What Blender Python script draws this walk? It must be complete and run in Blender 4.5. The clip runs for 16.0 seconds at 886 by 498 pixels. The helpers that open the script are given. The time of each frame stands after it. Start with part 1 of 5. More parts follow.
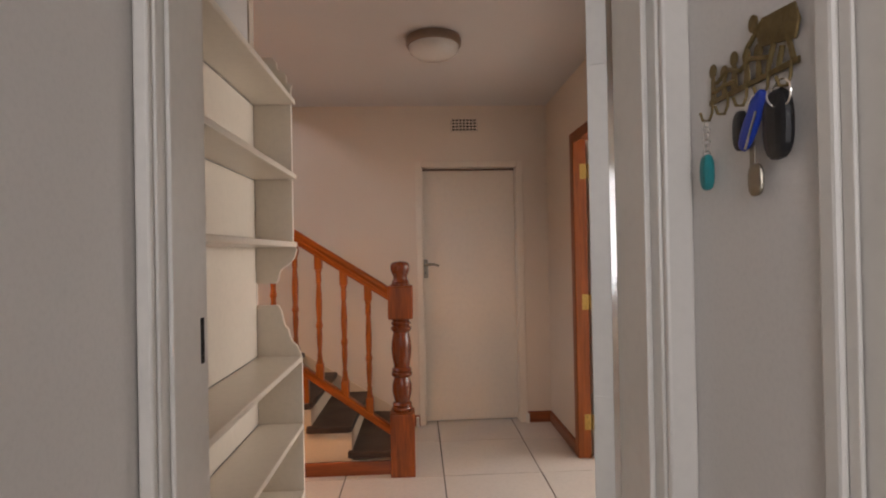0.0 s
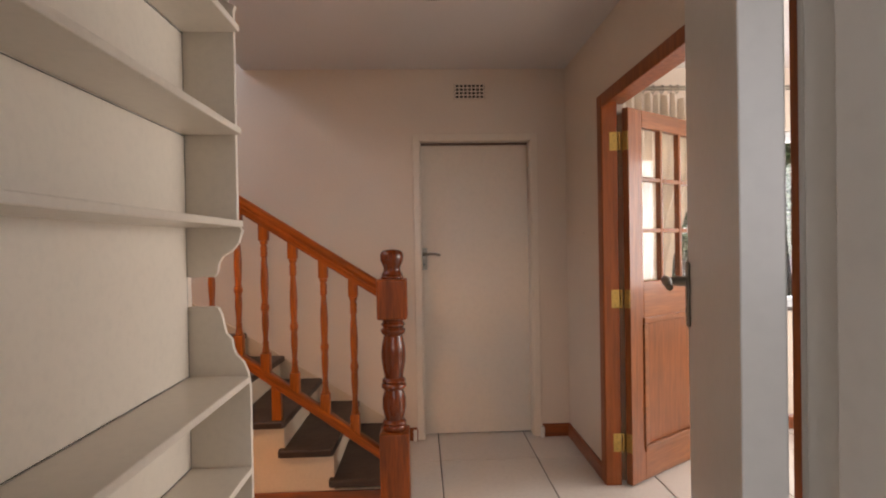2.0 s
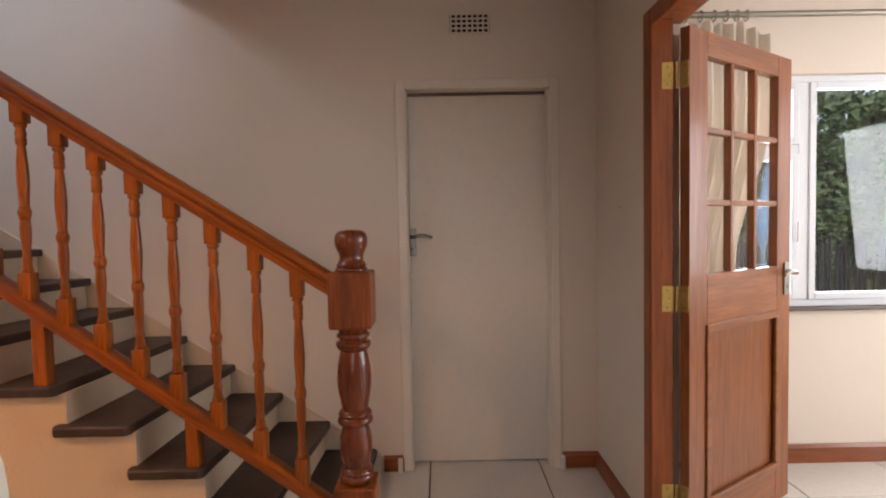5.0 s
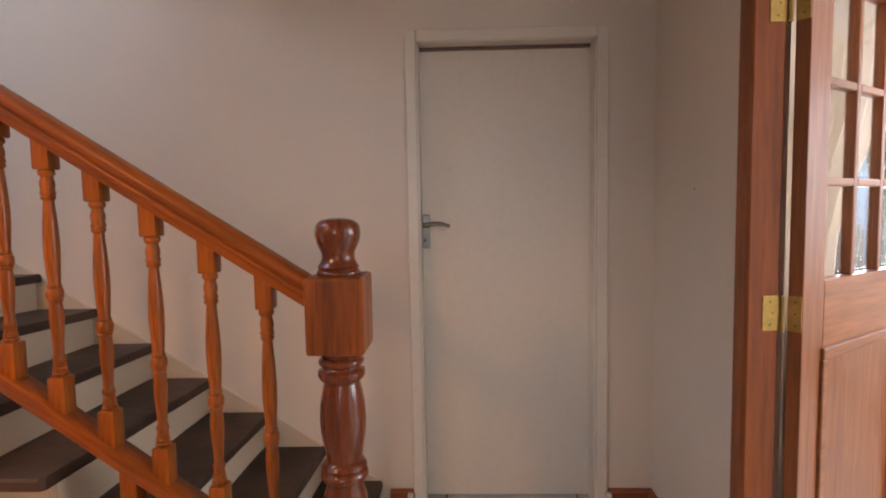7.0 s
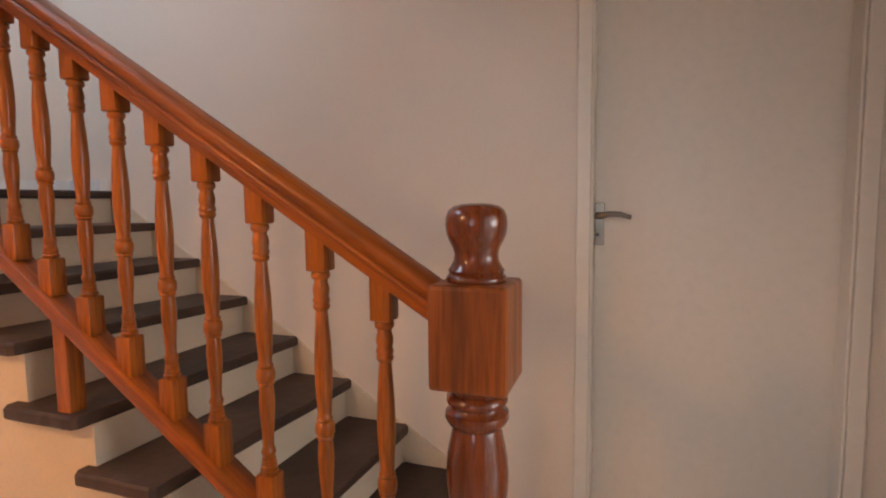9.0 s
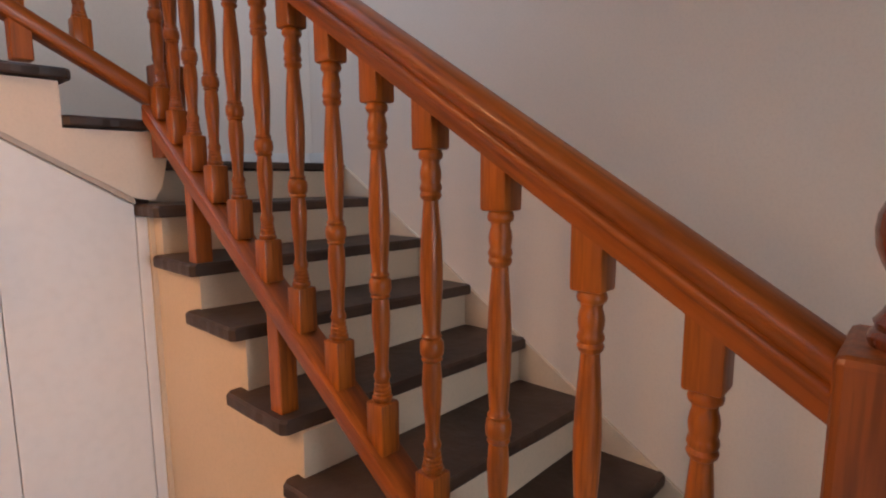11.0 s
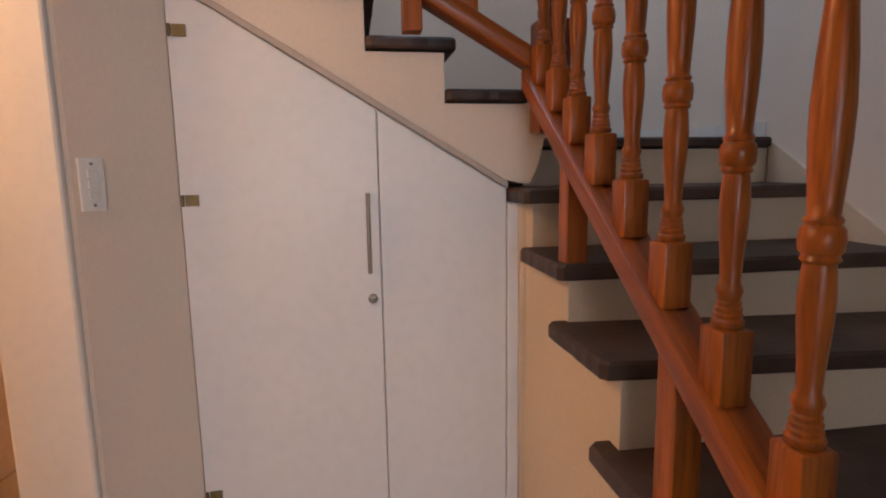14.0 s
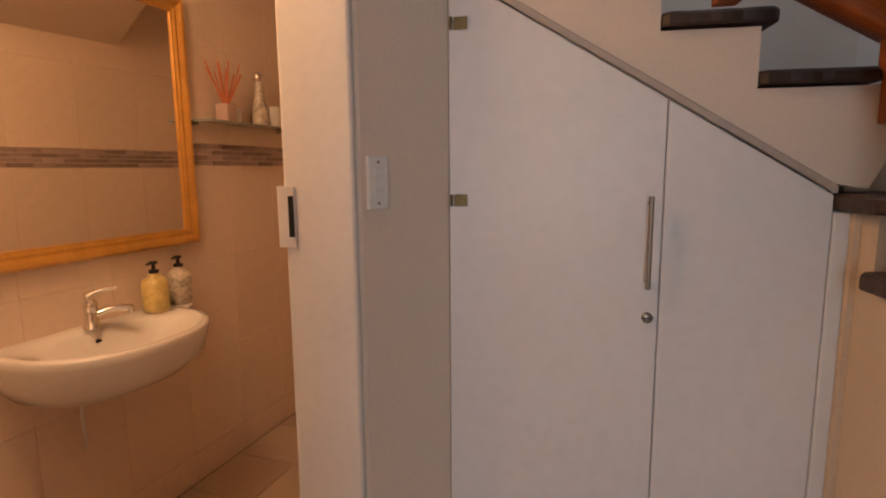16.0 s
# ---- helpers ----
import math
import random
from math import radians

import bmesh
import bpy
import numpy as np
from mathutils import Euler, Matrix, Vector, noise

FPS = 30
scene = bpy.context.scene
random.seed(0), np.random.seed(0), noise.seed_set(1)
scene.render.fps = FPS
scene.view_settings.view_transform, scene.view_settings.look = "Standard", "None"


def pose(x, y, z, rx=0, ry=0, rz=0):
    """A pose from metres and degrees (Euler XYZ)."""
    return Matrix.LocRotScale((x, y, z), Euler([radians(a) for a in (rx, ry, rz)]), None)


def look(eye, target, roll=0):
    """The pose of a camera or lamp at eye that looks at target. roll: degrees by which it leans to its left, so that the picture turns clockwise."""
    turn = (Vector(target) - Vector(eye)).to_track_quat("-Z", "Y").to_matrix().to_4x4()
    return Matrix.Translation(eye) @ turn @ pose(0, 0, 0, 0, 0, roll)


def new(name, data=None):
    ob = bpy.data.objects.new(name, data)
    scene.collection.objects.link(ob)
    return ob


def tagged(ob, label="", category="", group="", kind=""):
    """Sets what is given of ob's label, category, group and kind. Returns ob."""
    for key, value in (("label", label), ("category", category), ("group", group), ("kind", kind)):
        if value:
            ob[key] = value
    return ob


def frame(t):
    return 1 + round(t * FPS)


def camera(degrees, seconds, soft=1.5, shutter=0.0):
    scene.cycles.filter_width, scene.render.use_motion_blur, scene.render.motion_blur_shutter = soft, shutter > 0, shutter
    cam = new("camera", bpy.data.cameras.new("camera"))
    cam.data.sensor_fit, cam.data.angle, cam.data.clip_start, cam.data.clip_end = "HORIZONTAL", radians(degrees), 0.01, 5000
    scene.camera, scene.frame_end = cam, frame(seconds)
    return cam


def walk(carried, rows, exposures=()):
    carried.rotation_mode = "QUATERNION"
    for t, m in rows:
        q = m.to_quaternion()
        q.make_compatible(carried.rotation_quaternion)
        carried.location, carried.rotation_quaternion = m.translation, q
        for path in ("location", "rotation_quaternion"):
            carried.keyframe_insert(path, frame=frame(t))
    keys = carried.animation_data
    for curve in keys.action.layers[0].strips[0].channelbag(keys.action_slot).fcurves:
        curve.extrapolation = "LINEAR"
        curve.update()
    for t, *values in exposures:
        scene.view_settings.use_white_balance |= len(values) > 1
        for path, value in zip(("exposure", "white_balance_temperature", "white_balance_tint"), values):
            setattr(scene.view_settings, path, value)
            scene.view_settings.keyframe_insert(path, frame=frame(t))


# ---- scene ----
cam = camera(79.0, 16.0, soft=2.0)
PATH = [
    (0, (-0.138, 0.323, 1.359), (-0.043, 2.321, 1.372), -1.1),
    (0.5, (-0.119, 0.465, 1.344), (-0.026, 2.463, 1.352), -1.1),
    (1, (-0.114, 0.625, 1.348), (-0.027, 2.623, 1.351), -1.1),
    (1.5, (-0.108, 0.757, 1.337), (-0.028, 2.756, 1.333), -1),
    (2, (-0.096, 0.911, 1.333), (-0.016, 2.910, 1.314), -1),
    (2.5, (-0.054, 1.064, 1.331), (0.016, 3.063, 1.297), -0.9),
    (3, (-0.016, 1.169, 1.314), (0.042, 3.168, 1.262), -0.9),
    (3.5, (0.003, 1.343, 1.322), (0.058, 3.341, 1.255), -1),
    (3.7, (0.016, 1.413, 1.318), (0.056, 3.411, 1.252), -1.1),
    (6, (0.083, 1.961, 1.322), (0.073, 3.957, 1.202), -1.1),
    (6.5, (0.083, 2.128, 1.330), (0.045, 4.124, 1.196), -1.1),
    (7, (0.071, 2.253, 1.327), (0.012, 4.247, 1.181), -1),
    (7.5, (0.066, 2.361, 1.336), (-0.065, 4.350, 1.170), -1.1),
    (8, (0.053, 2.480, 1.331), (-0.182, 4.460, 1.174), -1.1),
    (8.5, (0.033, 2.580, 1.319), (-0.385, 4.530, 1.164), -1.1),
    (9, (0.030, 2.671, 1.312), (-0.627, 4.552, 1.139), -0.6),
    (9.2, (-0.011, 2.712, 1.321), (-0.707, 4.576, 1.120), -0.4),
    (11.3, (-0.281, 3.057, 1.320), (-1.728, 4.413, 1.065), -0.5),
    (11.5, (-0.284, 3.092, 1.301), (-1.811, 4.361, 1.055), -0.7),
    (12, (-0.327, 3.158, 1.293), (-2.014, 4.200, 1.035), -0.9),
    (12.5, (-0.405, 3.169, 1.281), (-2.175, 4.059, 1.007), -0.7),
    (13, (-0.511, 3.196, 1.286), (-2.354, 3.948, 1.002), -0.8),
    (13.5, (-0.613, 3.200, 1.293), (-2.511, 3.755, 0.995), -0.8),
    (14, (-0.685, 3.195, 1.285), (-2.637, 3.524, 0.999), -0.9),
    (14.5, (-0.762, 3.144, 1.300), (-2.736, 3.275, 1.001), -0.7),
    (15, (-0.810, 3.057, 1.287), (-2.790, 3.048, 1.011), -0.7),
    (15.5, (-0.830, 3.016, 1.285), (-2.801, 2.819, 1.011), -0.6),
    (16, (-0.831, 2.977, 1.293), (-2.782, 2.645, 1.005), -0.5),
]
walk(cam, [(t, look(eye, target, roll)) for t, eye, target, roll in PATH],
     exposures=((0, 0.12, 6800, 15), (3.5, 0.10, 6550, 14), (6, 0.00, 6000, 11), (7, 0.35, 5950, 11), (8, 0.54, 6100, 10), (9, 0.46, 6200, 11), (11.5, 0.12, 5500, 8), (12.5, -0.04, 5400, 5), (14, -0.24, 5500, 7), (16, -0.64, 5650, 6)))

# light and exposure
world = bpy.data.worlds.new("world")
scene.world = world
world.use_nodes = True
wn = world.node_tree.nodes
sky = wn.new("ShaderNodeTexSky")
sky.sky_type, sky.sun_disc = "NISHITA", False
sky.sun_elevation, sky.sun_rotation = radians(42), radians(60)
wn["Background"].inputs["Strength"].default_value = 0.10
world.node_tree.links.new(sky.outputs[0], wn["Background"].inputs["Color"])


def lamp(name, kind, m, energy, color, **kw):
    d = bpy.data.lights.new(name, kind)
    d.energy, d.color = energy, color
    for k, v in kw.items():
        if k == "size":
            d.size = v
        elif k == "size_y":
            d.size_y = v
        elif k == "angle":
            d.angle = v
        elif k == "soft":
            d.shadow_soft_size = v
        elif k == "shape":
            d.shape = v
    ob = new(name, d)
    ob.matrix_world = m
    return ob


lamp("sun", "SUN", look((-3, -6, 12), (2, 7, 0)), 4.0, (1.0, 0.94, 0.85), angle=radians(0.5))
WARM = (1.0, 0.86, 0.72)
lamp("dining_window_daylight", "AREA", look((2.3, 4.95, 1.6), (2.0, 2.5, 0.9)), 70, (0.93, 0.97, 1.0), shape="RECTANGLE", size=2.1, size_y=1.3)
# added fill inside the room, before the closed east wall, to brighten the hall
lamp("dining_side_fill", "AREA", look((4.3, 3.0, 1.5), (0, 3.0, 1.0)), 78, (0.97, 0.98, 0.98), shape="RECTANGLE", size=2.0, size_y=1.4)
lamp("landing_window_daylight", "AREA", look((-2.0, 3.0, 4.7), (-1.9, 4.1, 1.6)), 14, (0.66, 0.79, 1.0), shape="RECTANGLE", size=1.8, size_y=1.2)
# added cool fill that brightens the hall's east wall; no window modelled here
lamp("stair_fill", "AREA", look((-3.0, 3.1, 3.45), (0.6, 4.0, 1.4)), 26, (0.70, 0.82, 1.0), shape="RECTANGLE", size=0.9, size_y=0.9)
lamp("passage_daylight", "AREA", look((-0.42, -1.2, 1.7), (0.36, 0.7, 1.35)), 21, (0.91, 0.94, 1.0), shape="RECTANGLE", size=0.7, size_y=1.4)
lamp("bathroom_bulb", "POINT", pose(-1.6, 1.95, 2.25), 42, (1.0, 0.545, 0.25), soft=0.09)


# materials
def mat(name, base, rough=0.6, dark=0.75, scale=4.0, fine=60.0, bump=0.15, metal=0.0, coat=0.0, stretch=(1, 1, 1), amount=0.5, fine_amount=0.35, dist=0.002, rand=0.0, spec=0.5, turn=(0, 0, 0)):
    m = bpy.data.materials.new(name)
    m.use_nodes = True
    n, l = m.node_tree.nodes, m.node_tree.links
    b = n["Principled BSDF"]
    tc = n.new("ShaderNodeTexCoord")
    mp = n.new("ShaderNodeMapping")
    mp.inputs["Scale"].default_value = stretch
    tu = n.new("ShaderNodeMapping")
    tu.inputs["Rotation"].default_value = [radians(a) for a in turn]
    l.new(tc.outputs["Object"], tu.inputs[0]), l.new(tu.outputs[0], mp.inputs[0])
    n1 = n.new("ShaderNodeTexNoise")
    n1.inputs["Scale"].default_value, n1.inputs["Detail"].default_value = scale, 5
    n2 = n.new("ShaderNodeTexNoise")
    n2.inputs["Scale"].default_value, n2.inputs["Detail"].default_value = fine, 4
    l.new(mp.outputs[0], n1.inputs["Vector"]), l.new(mp.outputs[0], n2.inputs["Vector"])
    a = n.new("ShaderNodeMix")
    a.data_type = "RGBA"
    a.inputs[6].default_value = (*base, 1)
    a.inputs[7].default_value = (*[c * dark for c in base], 1)
    r1 = n.new("ShaderNodeMapRange")
    r1.inputs[1].default_value, r1.inputs[2].default_value, r1.inputs[4].default_value = 0.38, 0.68, amount
    l.new(n1.outputs[0], r1.inputs[0]), l.new(r1.outputs[0], a.inputs[0])
    c = n.new("ShaderNodeMix")
    c.data_type = "RGBA"
    c.inputs[7].default_value = (*[x * dark * 0.9 for x in base], 1)
    r2 = n.new("ShaderNodeMapRange")
    r2.inputs[1].default_value, r2.inputs[2].default_value, r2.inputs[4].default_value = 0.45, 0.75, fine_amount
    l.new(n2.outputs[0], r2.inputs[0]), l.new(r2.outputs[0], c.inputs[0]), l.new(a.outputs[2], c.inputs[6])
    last = c.outputs[2]
    if rand:
        oi = n.new("ShaderNodeObjectInfo")
        hs = n.new("ShaderNodeHueSaturation")
        rr = n.new("ShaderNodeMapRange")
        rr.inputs[3].default_value, rr.inputs[4].default_value = 1 - rand, 1 + rand
        l.new(oi.outputs["Random"], rr.inputs[0]), l.new(rr.outputs[0], hs.inputs["Value"]), l.new(last, hs.inputs["Color"])
        last = hs.outputs[0]
    l.new(last, b.inputs["Base Color"])
    rm = n.new("ShaderNodeMapRange")
    rm.inputs[3].default_value, rm.inputs[4].default_value = rough * 0.85, min(1, rough * 1.15)
    l.new(n1.outputs[0], rm.inputs[0]), l.new(rm.outputs[0], b.inputs["Roughness"])
    b.inputs["Metallic"].default_value, b.inputs["Coat Weight"].default_value = metal, coat
    b.inputs["Coat Roughness"].default_value = 0.12
    b.inputs["Specular IOR Level"].default_value = spec
    bp = n.new("ShaderNodeBump")
    bp.inputs["Strength"].default_value, bp.inputs["Distance"].default_value = bump, dist
    l.new(n2.outputs[0], bp.inputs["Height"]), l.new(bp.outputs[0], b.inputs["Normal"])
    return m


def wood(name, base, dark, rough=0.3, coat=0.4, axis=2, turn=(0, 0, 0)):
    s = [16, 16, 16]
    s[axis] = 1.1
    m = mat(name, base, rough, dark, 2.2, 9, 0.12, coat=coat, stretch=s, amount=0.9, fine_amount=0.75, dist=0.0008, rand=0.08, spec=0.3, turn=turn)
    return m


PLASTER = mat("plaster_cream", (0.745, 0.635, 0.525), 0.75, 0.93, 1.6, 130, 0.25, dist=0.0015)
WALLW = mat("plaster_white", (0.70, 0.67, 0.64), 0.7, 0.94, 1.6, 130, 0.2, dist=0.0015)
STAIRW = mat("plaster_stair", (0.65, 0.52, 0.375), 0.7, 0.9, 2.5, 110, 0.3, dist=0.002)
CEIL = mat("ceiling_paint", (0.70, 0.655, 0.63), 0.8, 0.95, 1.2, 150, 0.15)
GLOSSW = mat("gloss_white_paint", (0.72, 0.69, 0.64), 0.32, 0.95, 2.0, 40, 0.08, dist=0.001)
DOORW = mat("white_door_paint", (0.76, 0.665, 0.55), 0.38, 0.96, 1.5, 30, 0.08, dist=0.001)
CUPW = mat("cupboard_paint", (0.72, 0.715, 0.72), 0.42, 0.95, 3.0, 30, 0.12, dist=0.001)
SHELFW = mat("shelf_paint", (0.80, 0.715, 0.605), 0.30, 0.95, 3.0, 50, 0.08, dist=0.001)
TRIMB = mat("painted_cover_strip", (0.45, 0.38, 0.32), 0.5, 0.85, 8, 60, 0.1)
REDWOOD_Z = wood("stair_wood_upright", (0.40, 0.098, 0.005), 0.42, rough=0.38, coat=0.12)
REDWOOD_X = wood("stair_wood_along_x", (0.36, 0.083, 0.004), 0.45, rough=0.42, coat=0.10, axis=0, turn=(0, -33.5, 0))
REDWOOD_Y = wood("stair_wood_along_y", (0.35, 0.083, 0.004), 0.52, rough=0.40, coat=0.12, axis=1, turn=(31, 0, 0))
NEWELW = wood("newel_wood", (0.18, 0.038, 0.008), 0.45, rough=0.27, coat=0.4)
NEWELB = wood("newel_block_wood", (0.28, 0.066, 0.007), 0.40, rough=0.4, coat=0.12)
SKIRT = wood("skirting_wood", (0.30, 0.080, 0.022), 0.6, rough=0.4, axis=0)
DOORWOOD = wood("glazed_door_wood", (0.28, 0.084, 0.022), 0.6, rough=0.36, coat=0.2)
FRAMEWOOD = wood("door_frame_wood", (0.35, 0.088, 0.016), 0.6, rough=0.4, coat=0.15)
TREADM = mat("slate_brown_tread", (0.072, 0.040, 0.026), 0.48, 0.42, 4, 26, 0.6, amount=0.9, dist=0.004, rand=0.12, spec=0.35)
TILE = mat("floor_tile_glaze", (0.66, 0.60, 0.53), 0.22, 0.9, 3, 40, 0.05, dist=0.001, rand=0.03)
PALEGROUT = mat("pale_grout", (0.55, 0.46, 0.38), 0.8, 0.9, 20, 100, 0.2)
GROUT = mat("dark_grout", (0.12, 0.10, 0.09), 0.9, 0.8, 20, 100, 0.2)
BRASS = mat("brass", (0.80, 0.50, 0.14), 0.28, 0.7, 30, 120, 0.1, metal=1.0)
OLDBRASS = mat("antique_brass", (0.22, 0.16, 0.07), 0.5, 0.6, 40, 160, 0.5, metal=0.8)
STEEL = mat("satin_nickel", (0.30, 0.265, 0.215), 0.38, 0.85, 30, 160, 0.05, metal=1.0)
CHROME = mat("chrome", (0.85, 0.84, 0.82), 0.08, 0.95, 30, 160, 0.02, metal=1.0)
BLACKP = mat("black_plastic", (0.012, 0.012, 0.014), 0.4, 0.7, 60, 200, 0.2)
BLUEP = mat("blue_plastic", (0.01, 0.05, 0.42), 0.35, 0.8, 60, 200, 0.2)
TEALP = mat("teal_resin", (0.01, 0.22, 0.24), 0.3, 0.8, 60, 200, 0.2)
DARKHOLE = mat("dark_recess", (0.01, 0.008, 0.006), 0.9, 0.8, 60, 200, 0.1)
PLASTW = mat("white_plastic", (0.78, 0.77, 0.74), 0.35, 0.96, 10, 80, 0.05)
OPAL = mat("opal_glass", (0.72, 0.68, 0.64), 0.25, 0.97, 10, 80, 0.02, coat=0.5)
CERAMIC = mat("white_ceramic", (0.80, 0.78, 0.74), 0.1, 0.97, 5, 40, 0.01, coat=0.6)
GILT = mat("gilt_frame_wood", (0.68, 0.36, 0.06), 0.3, 0.7, 12, 60, 0.2, metal=0.35, coat=0.3)
BTILE = mat("bath_wall_tile", (0.80, 0.66, 0.53), 0.25, 0.93, 3, 40, 0.05, rand=0.02)
BFLOOR = mat("bath_floor_tile", (0.55, 0.44, 0.34), 0.35, 0.9, 5, 40, 0.1, rand=0.04)
MOSA = mat("mosaic_dark", (0.40, 0.31, 0.28), 0.4, 0.7, 15, 80, 0.2, rand=0.3)
MOSB = mat("mosaic_pale", (0.60, 0.51, 0.46), 0.4, 0.85, 15, 80, 0.2, rand=0.1)
TILEGROUT = mat("cream_tile_grout", (0.74, 0.63, 0.52), 0.6, 0.93, 20, 100, 0.1)
ALU = mat("white_aluminium", (0.75, 0.76, 0.78), 0.4, 0.95, 10, 80, 0.05)
CURT = mat("curtain_cloth", (0.80, 0.71, 0.61), 0.85, 0.85, 6, 150, 0.5, stretch=(1, 1, 0.25), amount=0.7)
LEAF = mat("leaves", (0.10, 0.16, 0.06), 0.5, 0.4, 8, 40, 0.3, rand=0.2)
BARK = mat("bark", (0.14, 0.10, 0.07), 0.9, 0.5, 10, 50, 0.8)
GRASSM = mat("grass_ground", (0.12, 0.14, 0.05), 0.9, 0.6, 3, 30, 0.6)
BLUEC = mat("blue_canvas", (0.10, 0.22, 0.38), 0.7, 0.7, 5, 90, 0.3)
SOAPY = mat("yellow_soap_bottle", (0.80, 0.64, 0.22), 0.3, 0.7, 45, 110, 0.05, amount=0.9)
SOAPW = mat("floral_soap_bottle", (0.75, 0.68, 0.55), 0.3, 0.45, 55, 110, 0.05, amount=0.9)
REED = mat("diffuser_reed", (0.62, 0.22, 0.10), 0.8, 0.7, 20, 90, 0.2)


def glassy(name, rough=0.0, tint=(1, 1, 1)):
    m = bpy.data.materials.new(name)
    m.use_nodes = True
    n, l = m.node_tree.nodes, m.node_tree.links
    n.remove(n["Principled BSDF"])
    tr, gl, fr, mx = n.new("ShaderNodeBsdfTransparent"), n.new("ShaderNodeBsdfGlossy"), n.new("ShaderNodeLayerWeight"), n.new("ShaderNodeMixShader")
    tr.inputs[0].default_value = (*tint, 1)
    gl.inputs["Roughness"].default_value = rough
    pw, ad = n.new("ShaderNodeMath"), n.new("ShaderNodeMath")
    pw.operation, ad.operation = "POWER", "MULTIPLY_ADD"
    pw.inputs[1].default_value, ad.inputs[1].default_value, ad.inputs[2].default_value = 5, 0.9, 0.035
    l.new(fr.outputs["Facing"], pw.inputs[0]), l.new(pw.outputs[0], ad.inputs[0])
    l.new(ad.outputs[0], mx.inputs[0]), l.new(tr.outputs[0], mx.inputs[1]), l.new(gl.outputs[0], mx.inputs[2])
    l.new(mx.outputs[0], n["Material Output"].inputs[0])
    return m


GLASS = glassy("clear_glass")
MIRROR = bpy.data.materials.new("mirror_silver")
MIRROR.use_nodes = True
mb = MIRROR.node_tree.nodes["Principled BSDF"]
mb.inputs["Metallic"].default_value, mb.inputs["Roughness"].default_value = 1.0, 0.02
mb.inputs["Base Color"].default_value = (0.88, 0.87, 0.84, 1)


# mesh helpers
def part(name, bm, material, parent=None, label="", smooth=False, bevel=0.0):
    me = bpy.data.meshes.new(name)
    if smooth:
        for f in bm.faces:
            f.smooth = True
    bm.normal_update()
    bm.to_mesh(me)
    bm.free()
    for mm in (material if isinstance(material, (list, tuple)) else [material]):
        me.materials.append(mm)
    ob = new(name, me)
    ob.parent = parent
    if bevel:
        md = ob.modifiers.new("bevel", "BEVEL")
        md.width, md.segments, md.limit_method = bevel, 2, "ANGLE"
    if smooth:
        me.set_sharp_from_angle(angle=radians(50))
    return tagged(ob, label=label)


def thing(name, label, category, at=(0, 0, 0), rz=0, group="", kind=""):
    ob = new(name)
    ob.empty_display_size = 0.1
    ob.matrix_world = pose(*at, 0, 0, rz)
    return tagged(ob, label=label, category=category, group=group, kind=kind)


def box(bm, x0, x1, y0, y1, z0, z1, bev=0.0, mi=0):
    vs = [bm.verts.new(p) for p in ((x0, y0, z0), (x1, y0, z0), (x1, y1, z0), (x0, y1, z0), (x0, y0, z1), (x1, y0, z1), (x1, y1, z1), (x0, y1, z1))]
    fs = [bm.faces.new([vs[i] for i in q]) for q in ((3, 2, 1, 0), (4, 5, 6, 7), (0, 1, 5, 4), (1, 2, 6, 5), (2, 3, 7, 6), (3, 0, 4, 7))]
    for f in fs:
        f.material_index = mi
    if bev:
        es = {e for f in fs for e in f.edges}
        bmesh.ops.bevel(bm, geom=list(es), offset=bev, segments=2, affect="EDGES", profile=0.5)
    return vs


def bx(*a, bev=0.0):
    bm = bmesh.new()
    box(bm, *a, bev=bev)
    return bm


def prism(bm, pts, a, b, plane="xz", mi=0):
    """Extrudes a polygon given in a plane from a to b along the third axis."""
    def p3(u, v, w):
        return (u, w, v) if plane == "xz" else (w, u, v) if plane == "yz" else (u, v, w)
    lo = [bm.verts.new(p3(u, v, a)) for u, v in pts]
    hi = [bm.verts.new(p3(u, v, b)) for u, v in pts]
    k = len(pts)
    fs = [bm.faces.new(lo), bm.faces.new(list(reversed(hi)))]
    for i in range(k):
        fs.append(bm.faces.new([lo[(i + 1) % k], lo[i], hi[i], hi[(i + 1) % k]]))
    for f in fs:
        f.material_index = mi
    bmesh.ops.recalc_face_normals(bm, faces=fs)
    return fs


def lathe(bm, prof, seg=20, at=(0, 0), mi=0, cap=True):
    rings = []
    for r, z in prof:
        rings.append([bm.verts.new((at[0] + r * math.cos(2 * math.pi * i / seg), at[1] + r * math.sin(2 * math.pi * i / seg), z)) for i in range(seg)])
    for a, b in zip(rings, rings[1:]):
        for i in range(seg):
            f = bm.faces.new([a[i], a[(i + 1) % seg], b[(i + 1) % seg], b[i]])
            f.material_index = mi
    if cap:
        bm.faces.new(list(reversed(rings[0])))
        bm.faces.new(rings[-1])


def tube(bm, pts, r, seg=8):
    pts = [Vector(p) for p in pts]
    rings = []
    for i, p in enumerate(pts):
        d = (pts[min(i + 1, len(pts) - 1)] - pts[max(i - 1, 0)]).normalized()
        u = d.orthogonal().normalized() if i == 0 else (rings_u - d * rings_u.dot(d)).normalized()
        rings_u = u
        v = d.cross(u)
        rr = r[i] if isinstance(r, (list, tuple)) else r
        rings.append([bm.verts.new(p + (u * math.cos(2 * math.pi * k / seg) + v * math.sin(2 * math.pi * k / seg)) * rr) for k in range(seg)])
    for a, b in zip(rings, rings[1:]):
        for k in range(seg):
            bm.faces.new([a[k], a[(k + 1) % seg], b[(k + 1) % seg], b[k]])
    bm.faces.new(list(reversed(rings[0]))), bm.faces.new(rings[-1])


def structure(name, bm, material, **kw):
    return tagged(part(name, bm, material, **kw), kind="structure")


